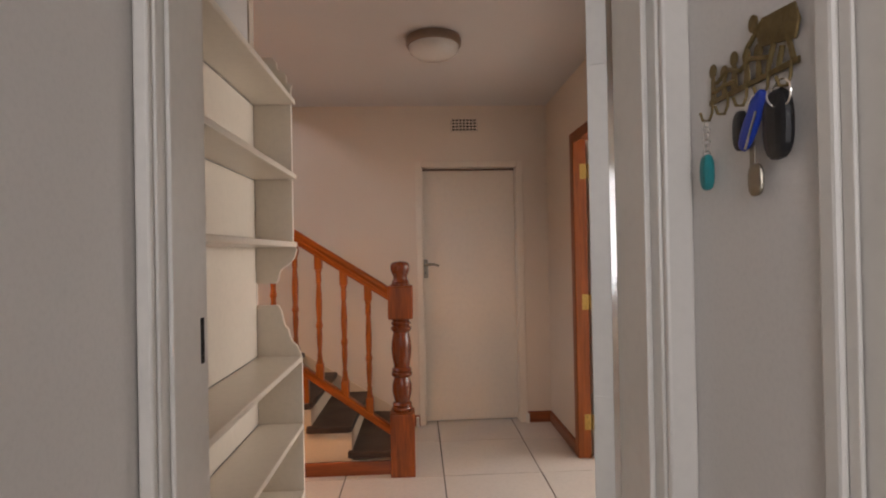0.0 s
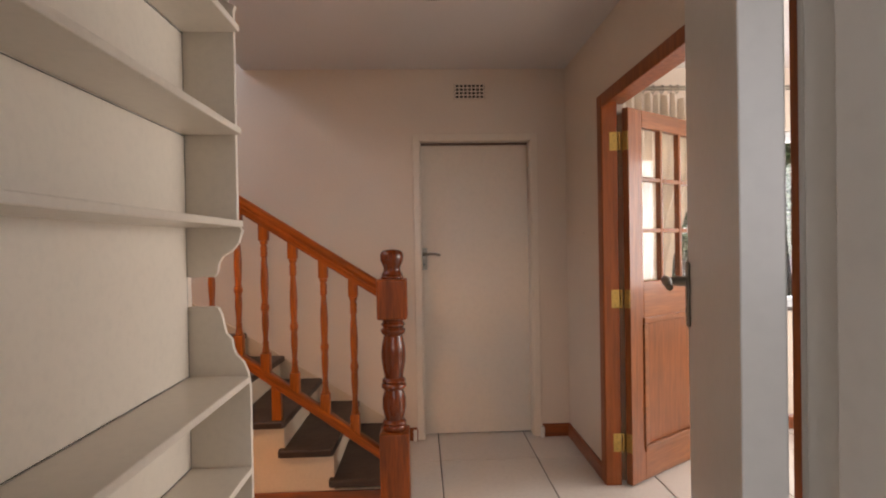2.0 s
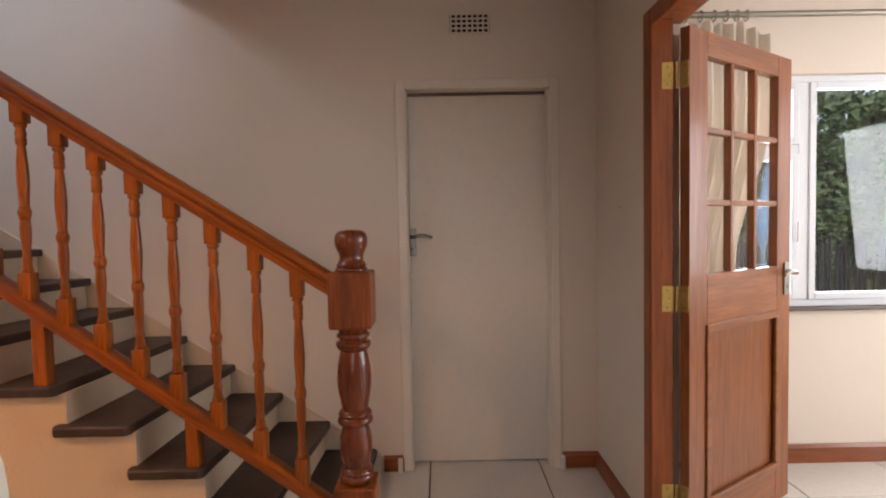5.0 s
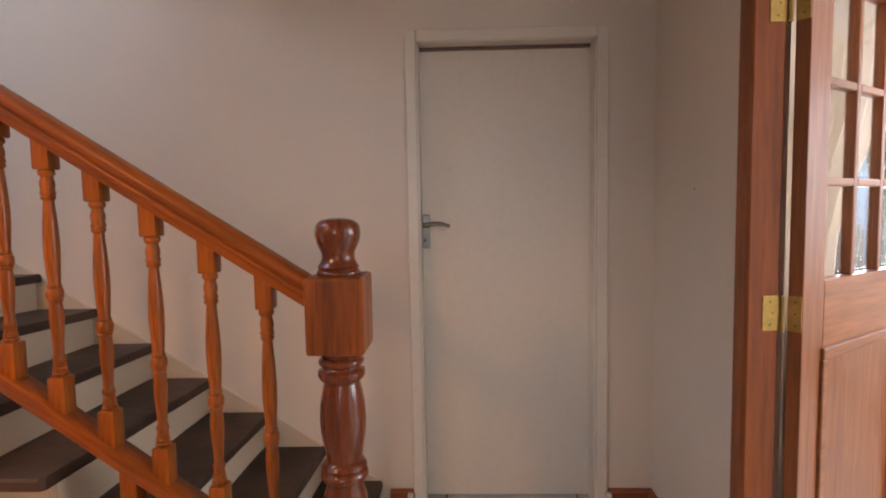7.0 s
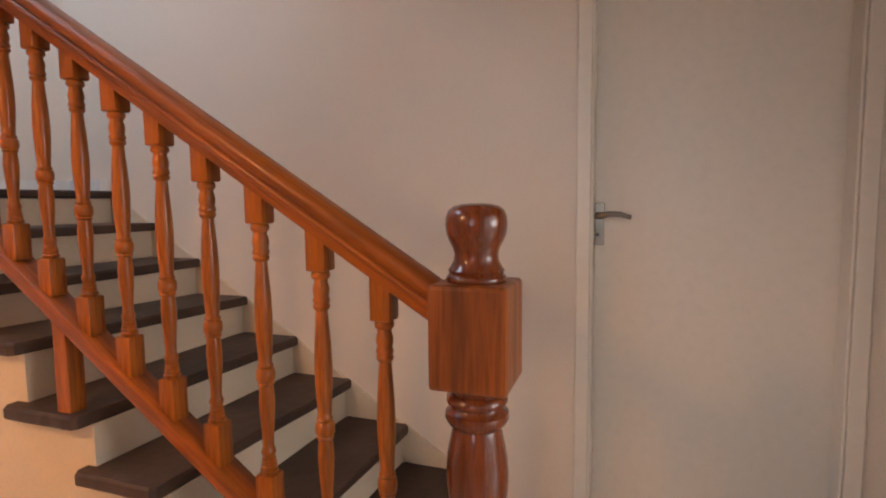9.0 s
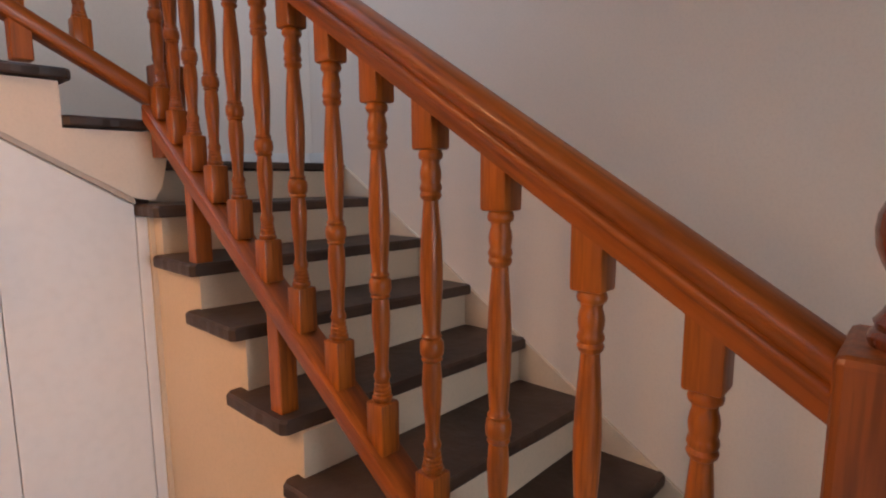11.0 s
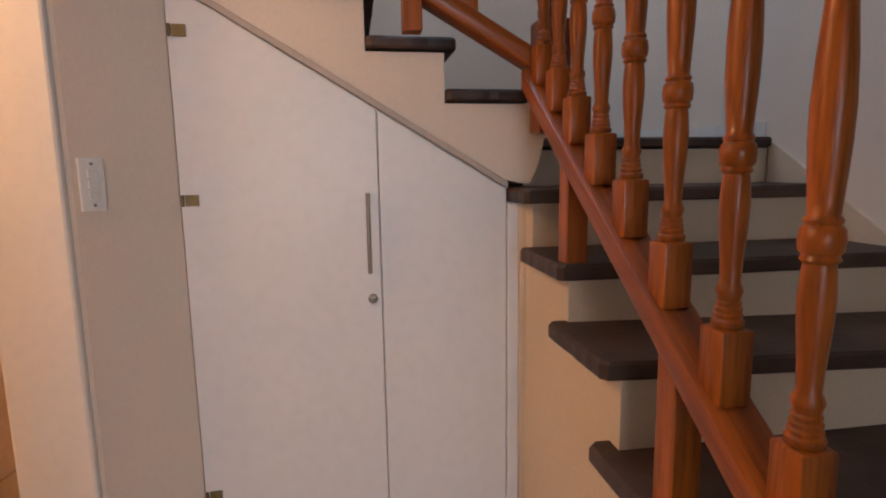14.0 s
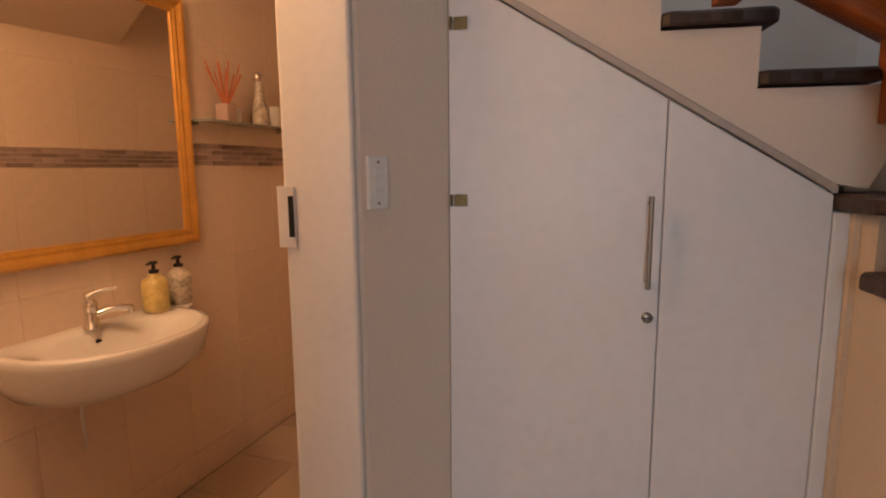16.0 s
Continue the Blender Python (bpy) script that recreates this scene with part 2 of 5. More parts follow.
# plan, in metres
NY = 4.57          # north wall
EX = 0.905         # east wall of the hall
WX = -3.08         # west wall of the stairwell
CH = 2.52          # ceiling
LX = -0.80        # wall behind the shelves
DOORN = (-0.10, 0.663, 2.03)
OPEN_E = (2.25, 3.850, 2.115)     # opening in the east wall

# north wall with the white door's opening and the dining window
bm = bmesh.new()
box(bm, WX - 0.2, DOORN[0], NY, NY + 0.2, 0, 5.0)
box(bm, DOORN[1], 1.2, NY, NY + 0.2, 0, 5.0)
box(bm, DOORN[0], DOORN[1], NY, NY + 0.2, DOORN[2] + 0.005, 5.0)
structure("wall_north", bm, PLASTER)
WIN = (1.15, 3.3, 0.845, 2.080)
bm = bmesh.new()
box(bm, 1.2 + 0.001, WIN[0] + 0.1, NY, NY + 0.2, 0, CH)
box(bm, WIN[0] + 0.1, WIN[1], NY, NY + 0.2, 0, WIN[2])
box(bm, WIN[0] + 0.1, WIN[1], NY, NY + 0.2, WIN[3], CH)
box(bm, WIN[1], 4.7, NY, NY + 0.2, 0, CH)
structure("wall_dining_north", bm, PLASTER)
# east wall of the hall
bm = bmesh.new()
box(bm, EX, EX + 0.12, OPEN_E[1], NY - 0.001, 0, CH)
box(bm, EX, EX + 0.12, OPEN_E[0], OPEN_E[1], OPEN_E[2], CH)
box(bm, EX, EX + 0.12, 1.42, OPEN_E[0], 0, CH)
structure("wall_east", bm, PLASTER)
# wall with the first doorway
DX0, DX1, DY0, DY1 = -0.558, 0.272, 1.215, 1.415
bm = bmesh.new()
box(bm, -1.6, DX0 - 0.03, DY0, DY1, 0, CH)
box(bm, DX1 + 0.03, 4.7, DY0, DY1, 0, CH)
box(bm, DX0 - 0.03, DX1 + 0.03, DY0, DY1, 2.06, CH)
structure("wall_south", bm, WALLW)
# passage behind the start
bm = bmesh.new()
box(bm, -0.71, -0.59, -2.6, DY0 - 0.001, 0, CH)
structure("wall_passage_west", bm, WALLW)
bm = bmesh.new()
box(bm, 0.325, 0.46, 0.90, DY0 - 0.001, 0, CH)
box(bm, 0.325, 0.46, -2.6, 0.10, 0, CH)
box(bm, 0.325, 0.46, 0.10, 0.90, 2.06, CH)
structure("wall_passage_east", bm, WALLW)
structure("wall_passage_end", bx(-0.71, 0.46, -2.72, -2.601, 0, CH), WALLW)
# shelves' wall and bathroom walls
structure("wall_shelves", bx(LX - 0.115, LX, DY1 + 0.001, 2.50, 0, CH), WALLW)
BY = 2.52
bm = bmesh.new()
box(bm, -1.00, LX, BY + 0.0005, BY + 0.06, 0, CH)
box(bm, -1.95, -1.00, BY - 0.10, BY + 0.06, 2.06, CH)
structure("wall_bathroom_north", bm, PLASTER)
bm = bmesh.new()
prism(bm, [(-1.965, 2.436), (-1.965, 2.605), (-2.125, 2.772), (-2.25, 2.772), (-2.25, 2.42)], 0, CH, "xy")
structure("wall_switch", bm, PLASTER)
bm = bmesh.new()
box(bm, WX - 0.12, WX, 2.601, NY - 0.001, 0, CH + 0.2)
box(bm, WX - 0.12, WX, 0.6, NY - 0.001, CH + 0.201, 5.0)
structure("wall_west", bm, PLASTER)
structure("wall_stair_east", bx(-1.27, -1.17, 2.6, NY - 0.001, CH + 0.2, 5.0), PLASTER)
structure("wall_stair_south", bx(WX, -1.17, 0.6, 0.7, CH + 0.2, 5.0), PLASTER)
structure("wall_stair_inner", bx(-2.13, -2.05, 0.7, 2.6, 2.72, 5.0), PLASTER)
structure("ceiling_stairwell", bx(WX - 0.12, -1.17, 0.6, NY + 0.2, 5.0, 5.15), CEIL)
# dining room shell
structure("wall_dining_east", bx(4.7, 4.85, 1.24, NY + 0.2, 0, CH), PLASTER)
structure("ceiling", bx(-1.27, EX + 0.12, -2.72, NY - 0.001, CH, CH + 0.2), CEIL)
structure("ceiling_dining", bx(EX + 0.121, 4.85, 1.24, NY + 0.2, CH, CH + 0.2), CEIL)
structure("ceiling_bathroom", bx(-3.9, -1.271, 0.9, 2.598, CH - 0.02, CH + 0.2), CEIL)
# floor slab
structure("floor", bx(-4.2, 4.85, -2.72, NY + 0.2, -0.15, -0.008), GROUT)
# bathroom sink wall
BA = radians(-9.8)
BO = Vector((-2.68, 1.588, 0))


def bath(u, v, z):
    """A place on the sink wall: u metres westwards along it, v metres out of it."""
    d, nn = Vector((-math.cos(BA), -math.sin(BA), 0)), Vector((-math.sin(BA), math.cos(BA), 0))
    return BO + d * u + nn * v + Vector((0, 0, z))


BM = Matrix.Translation(BO) @ Matrix.Rotation(BA, 4, "Z")   # x runs east along the wall, y out of it
bm = bmesh.new()
box(bm, -1.3, 1.9, -0.12, -0.010, 0, CH)
ob = structure("wall_bathroom_sink", bm, TILEGROUT)
ob.matrix_world = BM
bm = bmesh.new()
prism(bm, [(-2.53, NY - 0.0015), (WX + 0.001, 4.12), (WX + 0.001, NY - 0.0015)], 1.0, 4.999, "xy")
structure("wall_corner", bm, PLASTER)
structure("wall_bathroom_back", bx(-3.6, -2.2505, 2.50, 2.60, 0, CH), PALEGROUT)
structure("wall_bathroom_west", bx(-3.72, -3.6, 1.0, 2.6, 0, CH), BTILE)
structure("wall_bathroom_east", bx(-1.02, -0.917, 1.0, BY, 0, CH), BTILE)


# staircase
RISE, FY = 0.158, 3.622


def tread_z(k):
    return RISE * k - 0.031 if k <= 8 else 1.381 if k == 9 else 1.499 + 0.129 * (k - 10)


NEAR = {1: (0.025, -0.025), 2: (0.024, -0.028), 3: (0.014, -0.020), 4: (0.018, -0.035), 5: (0.008, -0.045), 6: (0.028, -0.018), 7: (0.010, 0.022), 8: (0.004, 0.045)}


def near_rise(k):
    """The hand-laid treads stand a little higher at their open end."""
    return NEAR[k][0] if k in NEAR else 0.0


def nose_x(k):
    return -0.285 - 0.2475 * (k - 1)


def nose_y(k):
    return 3.684 - 0.205 * (k - 10)


stairs = thing("staircase", "cream plastered staircase with dark brown slate treads, turning along the wall", "stairs", (-1.2, 4.1, 0))
IM = stairs.matrix_world.inverted()


def under(ob):
    """Keeps a part where it was built, below the staircase's empty."""
    ob.matrix_parent_inverse = IM
    return ob


bm = bmesh.new()
pts = [(nose_x(1) - 0.03, 0.0)]
for k in range(1, 9):
    z = tread_z(k) - 0.036
    pts += [(nose_x(k) - 0.03, z), (nose_x(k + 1) - 0.03, z)]
pts[-1] = (-2.105, tread_z(8) - 0.036)
pts += [(-2.105, 1.05), (-2.20, 1.05), (-2.20, 0.0)]
prism(bm, pts, FY + 0.045, NY - 0.001, "xz")
for v in bm.verts:
    if v.co.y < FY + 0.1 and 0.1 < v.co.z and v.co.z != 1.05:
        v.co.z += near_rise(round((v.co.z + 0.067) / RISE))
box(bm, -2.20, -2.1055, FY + 0.031, FY + 0.0445, 0.0, tread_z(8) - 0.038)
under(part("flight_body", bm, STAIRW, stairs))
bm = bmesh.new()
box(bm, WX + 0.001, nose_x(9) - 0.03, FY + 0.10, NY - 0.001, 1.10, tread_z(9) - 0.036)
box(bm, nose_x(9) - 0.0295, -2.107, FY + 0.10, NY - 0.001, 1.05, tread_z(8) - 0.037)
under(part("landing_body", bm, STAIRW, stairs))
# upper flight with its raking underside
ZS, SL = 1.259, 0.604
bm = bmesh.new()
top = [(FY + 0.098, 1.345), (3.665, 1.345)]
for k in range(10, 19):
    z = tread_z(k) - 0.036
    top += [(nose_y(k) - 0.03, z), (nose_y(k + 1) - 0.03, z)]
yend = nose_y(19) - 0.03
poly = [(FY + 0.062, ZS - 0.010), (FY + 0.086, ZS + 0.035), (FY + 0.100, ZS + 0.090), (FY + 0.112, 1.420), (FY + 0.114, 1.468)] + top[2:] + [(yend, ZS + SL * (3.60 - yend) + 0.004), (3.60, ZS + 0.004), (FY + 0.04, ZS - 0.01)]
prism(bm, poly, WX + 0.001, -2.128, "yz")
under(part("upper_body", bm, PLASTER, stairs))


def slab(name, x0, x1, y0, y1, ztop, seed, chamf=0.0):
    """A slate tread with worn, slightly uneven edges."""
    rnd = random.Random(seed)
    bm = bmesh.new()
    z0 = ztop - (0.036 if seed < 9 else 0.030)
    n = 10
    ring = []
    c = 0.012
    corners = [(x0 + c, y0), (x1 - c, y0), (x1, y0 + c), (x1, y1 - c), (x1 - c, y1), (x0 + c, y1), (x0, y1 - c), (x0, y0 + c)]
    for a, b in zip(corners, corners[1:] + corners[:1]):
        long = math.dist(a, b) > 0.05
        m = n if long else 1
        for i in range(m):
            t = i / m
            w = rnd.uniform(-0.0015, 0.0015) if long and i else 0
            nx, ny = (b[1] - a[1]), -(b[0] - a[0])
            le = math.hypot(nx, ny)
            ring.append((a[0] + (b[0] - a[0]) * t + nx / le * w, a[1] + (b[1] - a[1]) * t + ny / le * w))
    cx, cy = (x0 + x1) / 2, (y0 + y1) / 2

    def lev(z, inset):
        out = []
        for x, y in ring:
            d = math.hypot(x - cx, y - cy)
            out.append(bm.verts.new((x - (x - cx) / d * inset, y - (y - cy) / d * inset, z)))
        return out
    ls = [lev(z0, 0.003), lev(z0 + 0.005, 0), lev(ztop - 0.007, 0), lev(ztop, 0.006)]
    for a, b in zip(ls, ls[1:]):
        for i in range(len(a)):
            bm.faces.new([a[i], a[(i + 1) % len(a)], b[(i + 1) % len(a)], b[i]])
    bm.faces.new(list(reversed(ls[0]))), bm.faces.new(ls[-1])
    for v in bm.verts if seed <= 8 else ():
        q = (NY - v.co.y) / (NY - FY)
        v.co.z += near_rise(seed) * q
        v.co.x += NEAR[seed][1] * q
    return under(part("tread", bm, TREADM, stairs))


for k in range(1, 8):
    slab("tread", nose_x(k + 1) - 0.028, nose_x(k), FY, NY - 0.004, tread_z(k), k)
slab("tread", nose_x(9) - 0.028, nose_x(8), FY, NY - 0.004, tread_z(8), 8)
slab("tread", WX + 0.004, nose_x(9), 3.69, NY - 0.004, tread_z(9), 9)
for k in range(10, 18):
    slab("tread", WX + 0.004, -2.108, nose_y(k + 1) - 0.028, nose_y(k), tread_z(k), k)
bm = bmesh.new()
prism(bm, [(-2.31, NY - 0.002), (-2.535, NY - 0.002), (WX + 0.002, 4.118), (WX + 0.002, 3.74), (WX + 0.022, 3.74), (WX + 0.022, 4.110), (-2.527, NY - 0.024), (-2.33, NY - 0.024)],
      tread_z(9) + 0.001, tread_z(9) + 0.054, "xy")
under(part("landing_skirting", bm, GLOSSW, stairs, "white painted skirting"))
bm = bmesh.new()
box(bm, -1.50, nose_x(1) - 0.028, FY + 0.028, FY + 0.044, 0.0, 0.085, bev=0.003)
box(bm, -2.10, -1.501, FY + 0.028, FY + 0.044, 0.0, 0.085, bev=0.003)
under(part("stair_skirting", bm, SKIRT, stairs, "reddish wooden skirting"))

bm = bmesh.new()
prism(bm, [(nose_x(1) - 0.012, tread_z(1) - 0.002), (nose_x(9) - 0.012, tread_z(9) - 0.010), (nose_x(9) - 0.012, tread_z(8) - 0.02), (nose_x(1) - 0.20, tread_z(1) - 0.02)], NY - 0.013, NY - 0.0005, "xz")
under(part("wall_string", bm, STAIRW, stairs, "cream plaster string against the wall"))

# balustrade
RY = 3.668
bal = thing("stair_balustrade", "reddish-brown varnished wooden balustrade with turned balusters beside the stairs", "railing", (-0.23, RY, 0))
IB = bal.matrix_world.inverted()


def onrail(ob):
    ob.matrix_parent_inverse = IB
    return ob


RS = 0.640


def hand_z(x):
    return 1.163 + (-0.333 - x) * RS   # top of the handrail


def low_z(x):
    return 0.752 + (-0.952 - x) * 0.722   # top of the bottom rail


def sweep(p0, p1, prof, vert=True):
    """A rail of the given cross-section (side, up) between two places, with upright ends."""
    bm = bmesh.new()
    p0, p1 = Vector(p0), Vector(p1)
    d = p1 - p0
    side = Vector((d.y, -d.x, 0)).normalized()
    a = [bm.verts.new(p0 + side * u + Vector((0, 0, v))) for u, v in prof]
    b = [bm.verts.new(p1 + side * u + Vector((0, 0, v))) for u, v in prof]
    k = len(prof)
    for i in range(k):
        bm.faces.new([a[i], a[(i + 1) % k], b[(i + 1) % k], b[i]])
    bm.faces.new(list(reversed(a))), bm.faces.new(b)
    bmesh.ops.recalc_face_normals(bm, faces=bm.faces)
    return bm


HP = [(-0.026, -0.088), (0.026, -0.088), (0.026, -0.068), (0.034, -0.060), (0.034, -0.050), (0.029, -0.045), (0.036, -0.036), (0.038, -0.022), (0.033, -0.009), (0.018, -0.001), (0, 0.001),
      (-0.018, -0.001), (-0.033, -0.009), (-0.038, -0.022), (-0.036, -0.036), (-0.029, -0.045), (-0.034, -0.050), (-0.034, -0.060), (-0.026, -0.068)]
LP = [(-0.032, -0.052), (0.032, -0.052), (0.035, -0.048), (0.035, -0.004), (0.031, 0), (-0.031, 0), (-0.035, -0.004), (-0.035, -0.048)]
XC = -2.040
onrail(part("handrail", sweep((-0.29, RY, hand_z(-0.29)), (XC, RY, hand_z(XC)), HP), REDWOOD_X, bal, smooth=True))
onrail(part("bottom_rail", sweep((-0.29, RY, low_z(-0.29)), (XC - 0.004, RY, low_z(XC)), LP), REDWOOD_X, bal, smooth=True))
UX = -2.07


def up_low(y):
    return 1.600 + (3.65 - y) * 0.56


def up_hand(y):
    return 2.30 + (3.64 - y) * 0.62


onrail(part("handrail", sweep((UX, 3.60, up_hand(3.60)), (UX, 1.6, up_hand(1.6)), HP), REDWOOD_Y, bal, smooth=True))
onrail(part("bottom_rail", sweep((UX, 3.662, up_low(3.662)), (UX, 1.6, up_low(1.6)), LP), REDWOOD_Y, bal, smooth=True))


def newel(x, y, z0, zb0, zb1, zk, w=0.066, base=0.385):
    bm = bmesh.new()
    box(bm, x - w, x + w, y - w, y + w, z0, z0 + base, bev=0.007)
    nb = part("newel_base", bm, NEWELB, bal)
    onrail(nb)
    H = zb0 - (z0 + base)
    prof = [(0.052, 0), (0.060, 0.02), (0.062, 0.045), (0.055, 0.06), (0.060, 0.075), (0.055, 0.095), (0.046, 0.105), (0.052, 0.15), (0.060, 0.22), (0.059, 0.29), (0.050, 0.345), (0.047, 0.37), (0.058, 0.38),
            (0.064, 0.395), (0.062, 0.42), (0.055, 0.43), (0.061, 0.445), (0.055, 0.465), (0.047, 0.475), (0.053, 0.54), (0.060, 0.61), (0.062, 0.68), (0.059, 0.75), (0.050, 0.83), (0.047, 0.85), (0.057, 0.865),
            (0.063, 0.885), (0.062, 0.905), (0.052, 0.915), (0.050, 0.925), (0.060, 0.94), (0.060, 0.955), (0.050, 0.97), (0.056, 0.985), (0.058, 1.0)]
    bm = bmesh.new()
    lathe(bm, [(r * w / 0.074, z0 + base + t * H) for r, t in prof], 28, (x, y))
    onrail(part("newel_turning", bm, NEWELW, bal, smooth=True))
    bm = bmesh.new()
    box(bm, x - w * 1.02, x + w * 1.02, y - w * 1.02, y + w * 1.02, zb0, zb1, bev=0.009)
    onrail(part("newel_block", bm, NEWELB, bal))
    K = zk - zb1
    kp = [(0.046, 0.0), (0.0475, 0.04), (0.0455, 0.08), (0.042, 0.10), (0.0445, 0.15), (0.040, 0.20), (0.0355, 0.27), (0.0345, 0.35), (0.037, 0.43), (0.0425, 0.52), (0.047, 0.62), (0.0485, 0.73), (0.0475, 0.83), (0.0435, 0.91), (0.035, 0.965), (0.020, 0.992), (0.005, 1.0)]
    bm = bmesh.new()
    lathe(bm, [(r * w / 0.0605, zb1 + t * K) for r, t in kp], 28, (x, y))
    onrail(part("newel_cap", bm, NEWELW, bal, "dark polished round newel cap", smooth=True))


newel(-0.249, 3.664, 0.0, 0.958, 1.160, 1.310, w=0.0745)
newel(-2.078, 3.722, tread_z(9), 2.23, 2.47, 2.61, w=0.042, base=0.285)


def baluster_mesh():
    """A turned baluster one unit high between its blocks: built from 0 to 0.70 m."""
    H = 0.46
    bm = bmesh.new()
    box(bm, -0.0235, 0.0235, -0.0235, 0.0235, -0.10, 0.0, bev=0.005)
    top = [(0.0175, 0.0), (0.0200, 0.003), (0.0200, 0.009), (0.0165, 0.012), (0.0182, 0.017), (0.0160, 0.020), (0.0170, 0.025), (0.0148, 0.028), (0.0158, 0.033), (0.0138, 0.036), (0.0150, 0.042), (0.0168, 0.047), (0.0150, 0.053), (0.0125, 0.059),
           (0.0135, 0.085), (0.0170, 0.130), (0.0180, 0.158), (0.0162, 0.184), (0.0150, 0.192), (0.0190, 0.196), (0.0170, 0.201), (0.0205, 0.205), (0.0215, 0.216), (0.0205, 0.227), (0.0165, 0.231), (0.0185, 0.236), (0.0150, 0.241),
           (0.0165, 0.265), (0.0192, 0.310), (0.0198, 0.345), (0.0180, 0.390), (0.0150, 0.430), (0.0130, 0.456), (0.0170, 0.460), (0.0188, 0.465), (0.0165, 0.470), (0.0190, 0.475), (0.0180, 0.480), (0.0160, 0.484), (0.0178, 0.492), (0.0182, 0.499),
           (0.0165, 0.508), (0.0145, 0.514), (0.0155, 0.519), (0.0195, 0.522), (0.0208, 0.527), (0.0195, 0.532), (0.0170, 0.536)]
    lathe(bm, top, 16)
    box(bm, -0.0235, 0.0235, -0.0235, 0.0235, 0.535, 0.66, bev=0.005)
    me = bpy.data.meshes.new("baluster")
    for f in bm.faces:
        f.smooth = True
    bm.to_mesh(me)
    bm.free()
    me.set_sharp_from_angle(angle=radians(40))
    me.materials.append(REDWOOD_Z)
    return me


BME = baluster_mesh()
for x in (-0.449, -0.598, -0.750, -0.894, -1.026, -1.158, -1.288, -1.420, -1.546, -1.664, -1.778, -1.882, -1.983):
    zl, zh = low_z(x), hand_z(x) - 0.065
    ob = new("baluster", BME)
    ob.parent = bal
    onrail(ob)
    base = zl + 0.086
    neck = 1.071 + (-0.451 - x) * 0.662
    ob.location = (x, RY, base)
    ob.scale = (1, 1, (neck - base) / 0.535)
for i in range(11):
    y = 3.50 - 0.150 * i
    zl, zh = up_low(y) - 0.01, up_hand(y) - 0.075
    ob = new("baluster", BME)
    ob.parent = bal
    onrail(ob)
    ob.location = (UX, y, zl + 0.085)
    ob.scale = (1, 1, (zh - zl - 0.095) / 0.60)
for k, x in ((3, -0.842), (5, -1.380), (7, -1.785)):
    onrail(part("support_post", bx(x - 0.024, x + 0.024, RY - 0.024, RY + 0.024, tread_z(k) + near_rise(k) - 0.004, low_z(x) - 0.035, bev=0.003), REDWOOD_Z, bal))
for k in (11, 13, 15):
    y = nose_y(k) - 0.12
    onrail(part("support_post", bx(UX - 0.024, UX + 0.024, y - 0.024, y + 0.024, tread_z(k) - 0.002, up_low(y) - 0.03, bev=0.003), REDWOOD_Z, bal))

# cupboard under the upper flight
cup = thing("under_stair_cupboard", "white painted cupboard built in under the stairs, doors shut", "cupboard", (-2.14, 3.1, 0))
IC = cup.matrix_world.inverted()


def oncup(ob):
    ob.matrix_parent_inverse = IC
    return ob


def rake(y, off=0.0):
    return ZS + SL * (3.60 - y) + off


CX = -2.135
bm = bmesh.new()
prism(bm, [(2.7735, 0.012), (3.2675, 0.012), (3.2675, rake(3.2675, -0.012)), (2.7735, rake(2.7735, -0.012))], CX - 0.018, CX + 0.010, "yz")
d1 = oncup(part("cupboard_door", bm, CUPW, cup, "tall white slanted door with a bar handle", bevel=0.003))
bm = bmesh.new()
prism(bm, [(3.2695, 0.012), (3.6185, 0.012), (3.6185, rake(3.6185, -0.014)), (3.2695, rake(3.2695, -0.012))], CX - 0.018, CX + 0.010, "yz")
oncup(part("fixed_panel", bm, CUPW, cup, "smaller white slanted panel", bevel=0.003))
bm = bmesh.new()
prism(bm, [(2.74, 0.0), (3.65, 0.0), (3.65, rake(3.65)), (2.74, rake(2.74))], CX - 0.06, CX - 0.020, "yz")
oncup(part("carcass", bm, CUPW, cup))
bm = bmesh.new()
prism(bm, [(2.76, rake(2.76, -0.010)), (3.620, rake(3.620, -0.010)), (3.620, rake(3.620, 0.008)), (2.76, rake(2.76, 0.008))], CX + 0.0102, CX + 0.022, "yz")
oncup(part("cover_strip", bm, TRIMB, cup, "thin brownish cover strip", bevel=0.002))
oncup(part("corner_bead", bx(CX - 0.018, CX + 0.014, 3.620, 3.653, 0.0, rake(3.62, -0.05), bev=0.003), CUPW, cup))


def put_on(ob, par):
    """Makes ob a part of a part, staying in place."""
    ob.parent = par
    ob.matrix_parent_inverse = Matrix.Identity(4)
    return ob


bm = bmesh.new()
tube(bm, [(CX + 0.012, 3.237, 1.035), (CX + 0.036, 3.237, 1.035)], 0.004), tube(bm, [(CX + 0.012, 3.237, 1.215), (CX + 0.036, 3.237, 1.215)], 0.004)
tube(bm, [(CX + 0.036, 3.237, 1.020), (CX + 0.036, 3.237, 1.232)], 0.0055, 10)
put_on(part("bar_handle", bm, STEEL, None, "brushed metal bar handle", smooth=True), d1)
bm = bmesh.new()
lathe(bm, [(0.013, 0), (0.013, 0.005), (0.010, 0.008), (0.003, 0.008)], 18)
ob = put_on(part("cam_lock", bm, STEEL, None, "round chrome lock", smooth=True), d1)
ob.matrix_local = pose(CX + 0.010, 3.243, 0.946, 0, 90, 0)
put_on(part("key_slot", bx(CX + 0.0181, CX + 0.0195, 3.2355, 3.2505, 0.9445, 0.9475), BLACKP), d1)
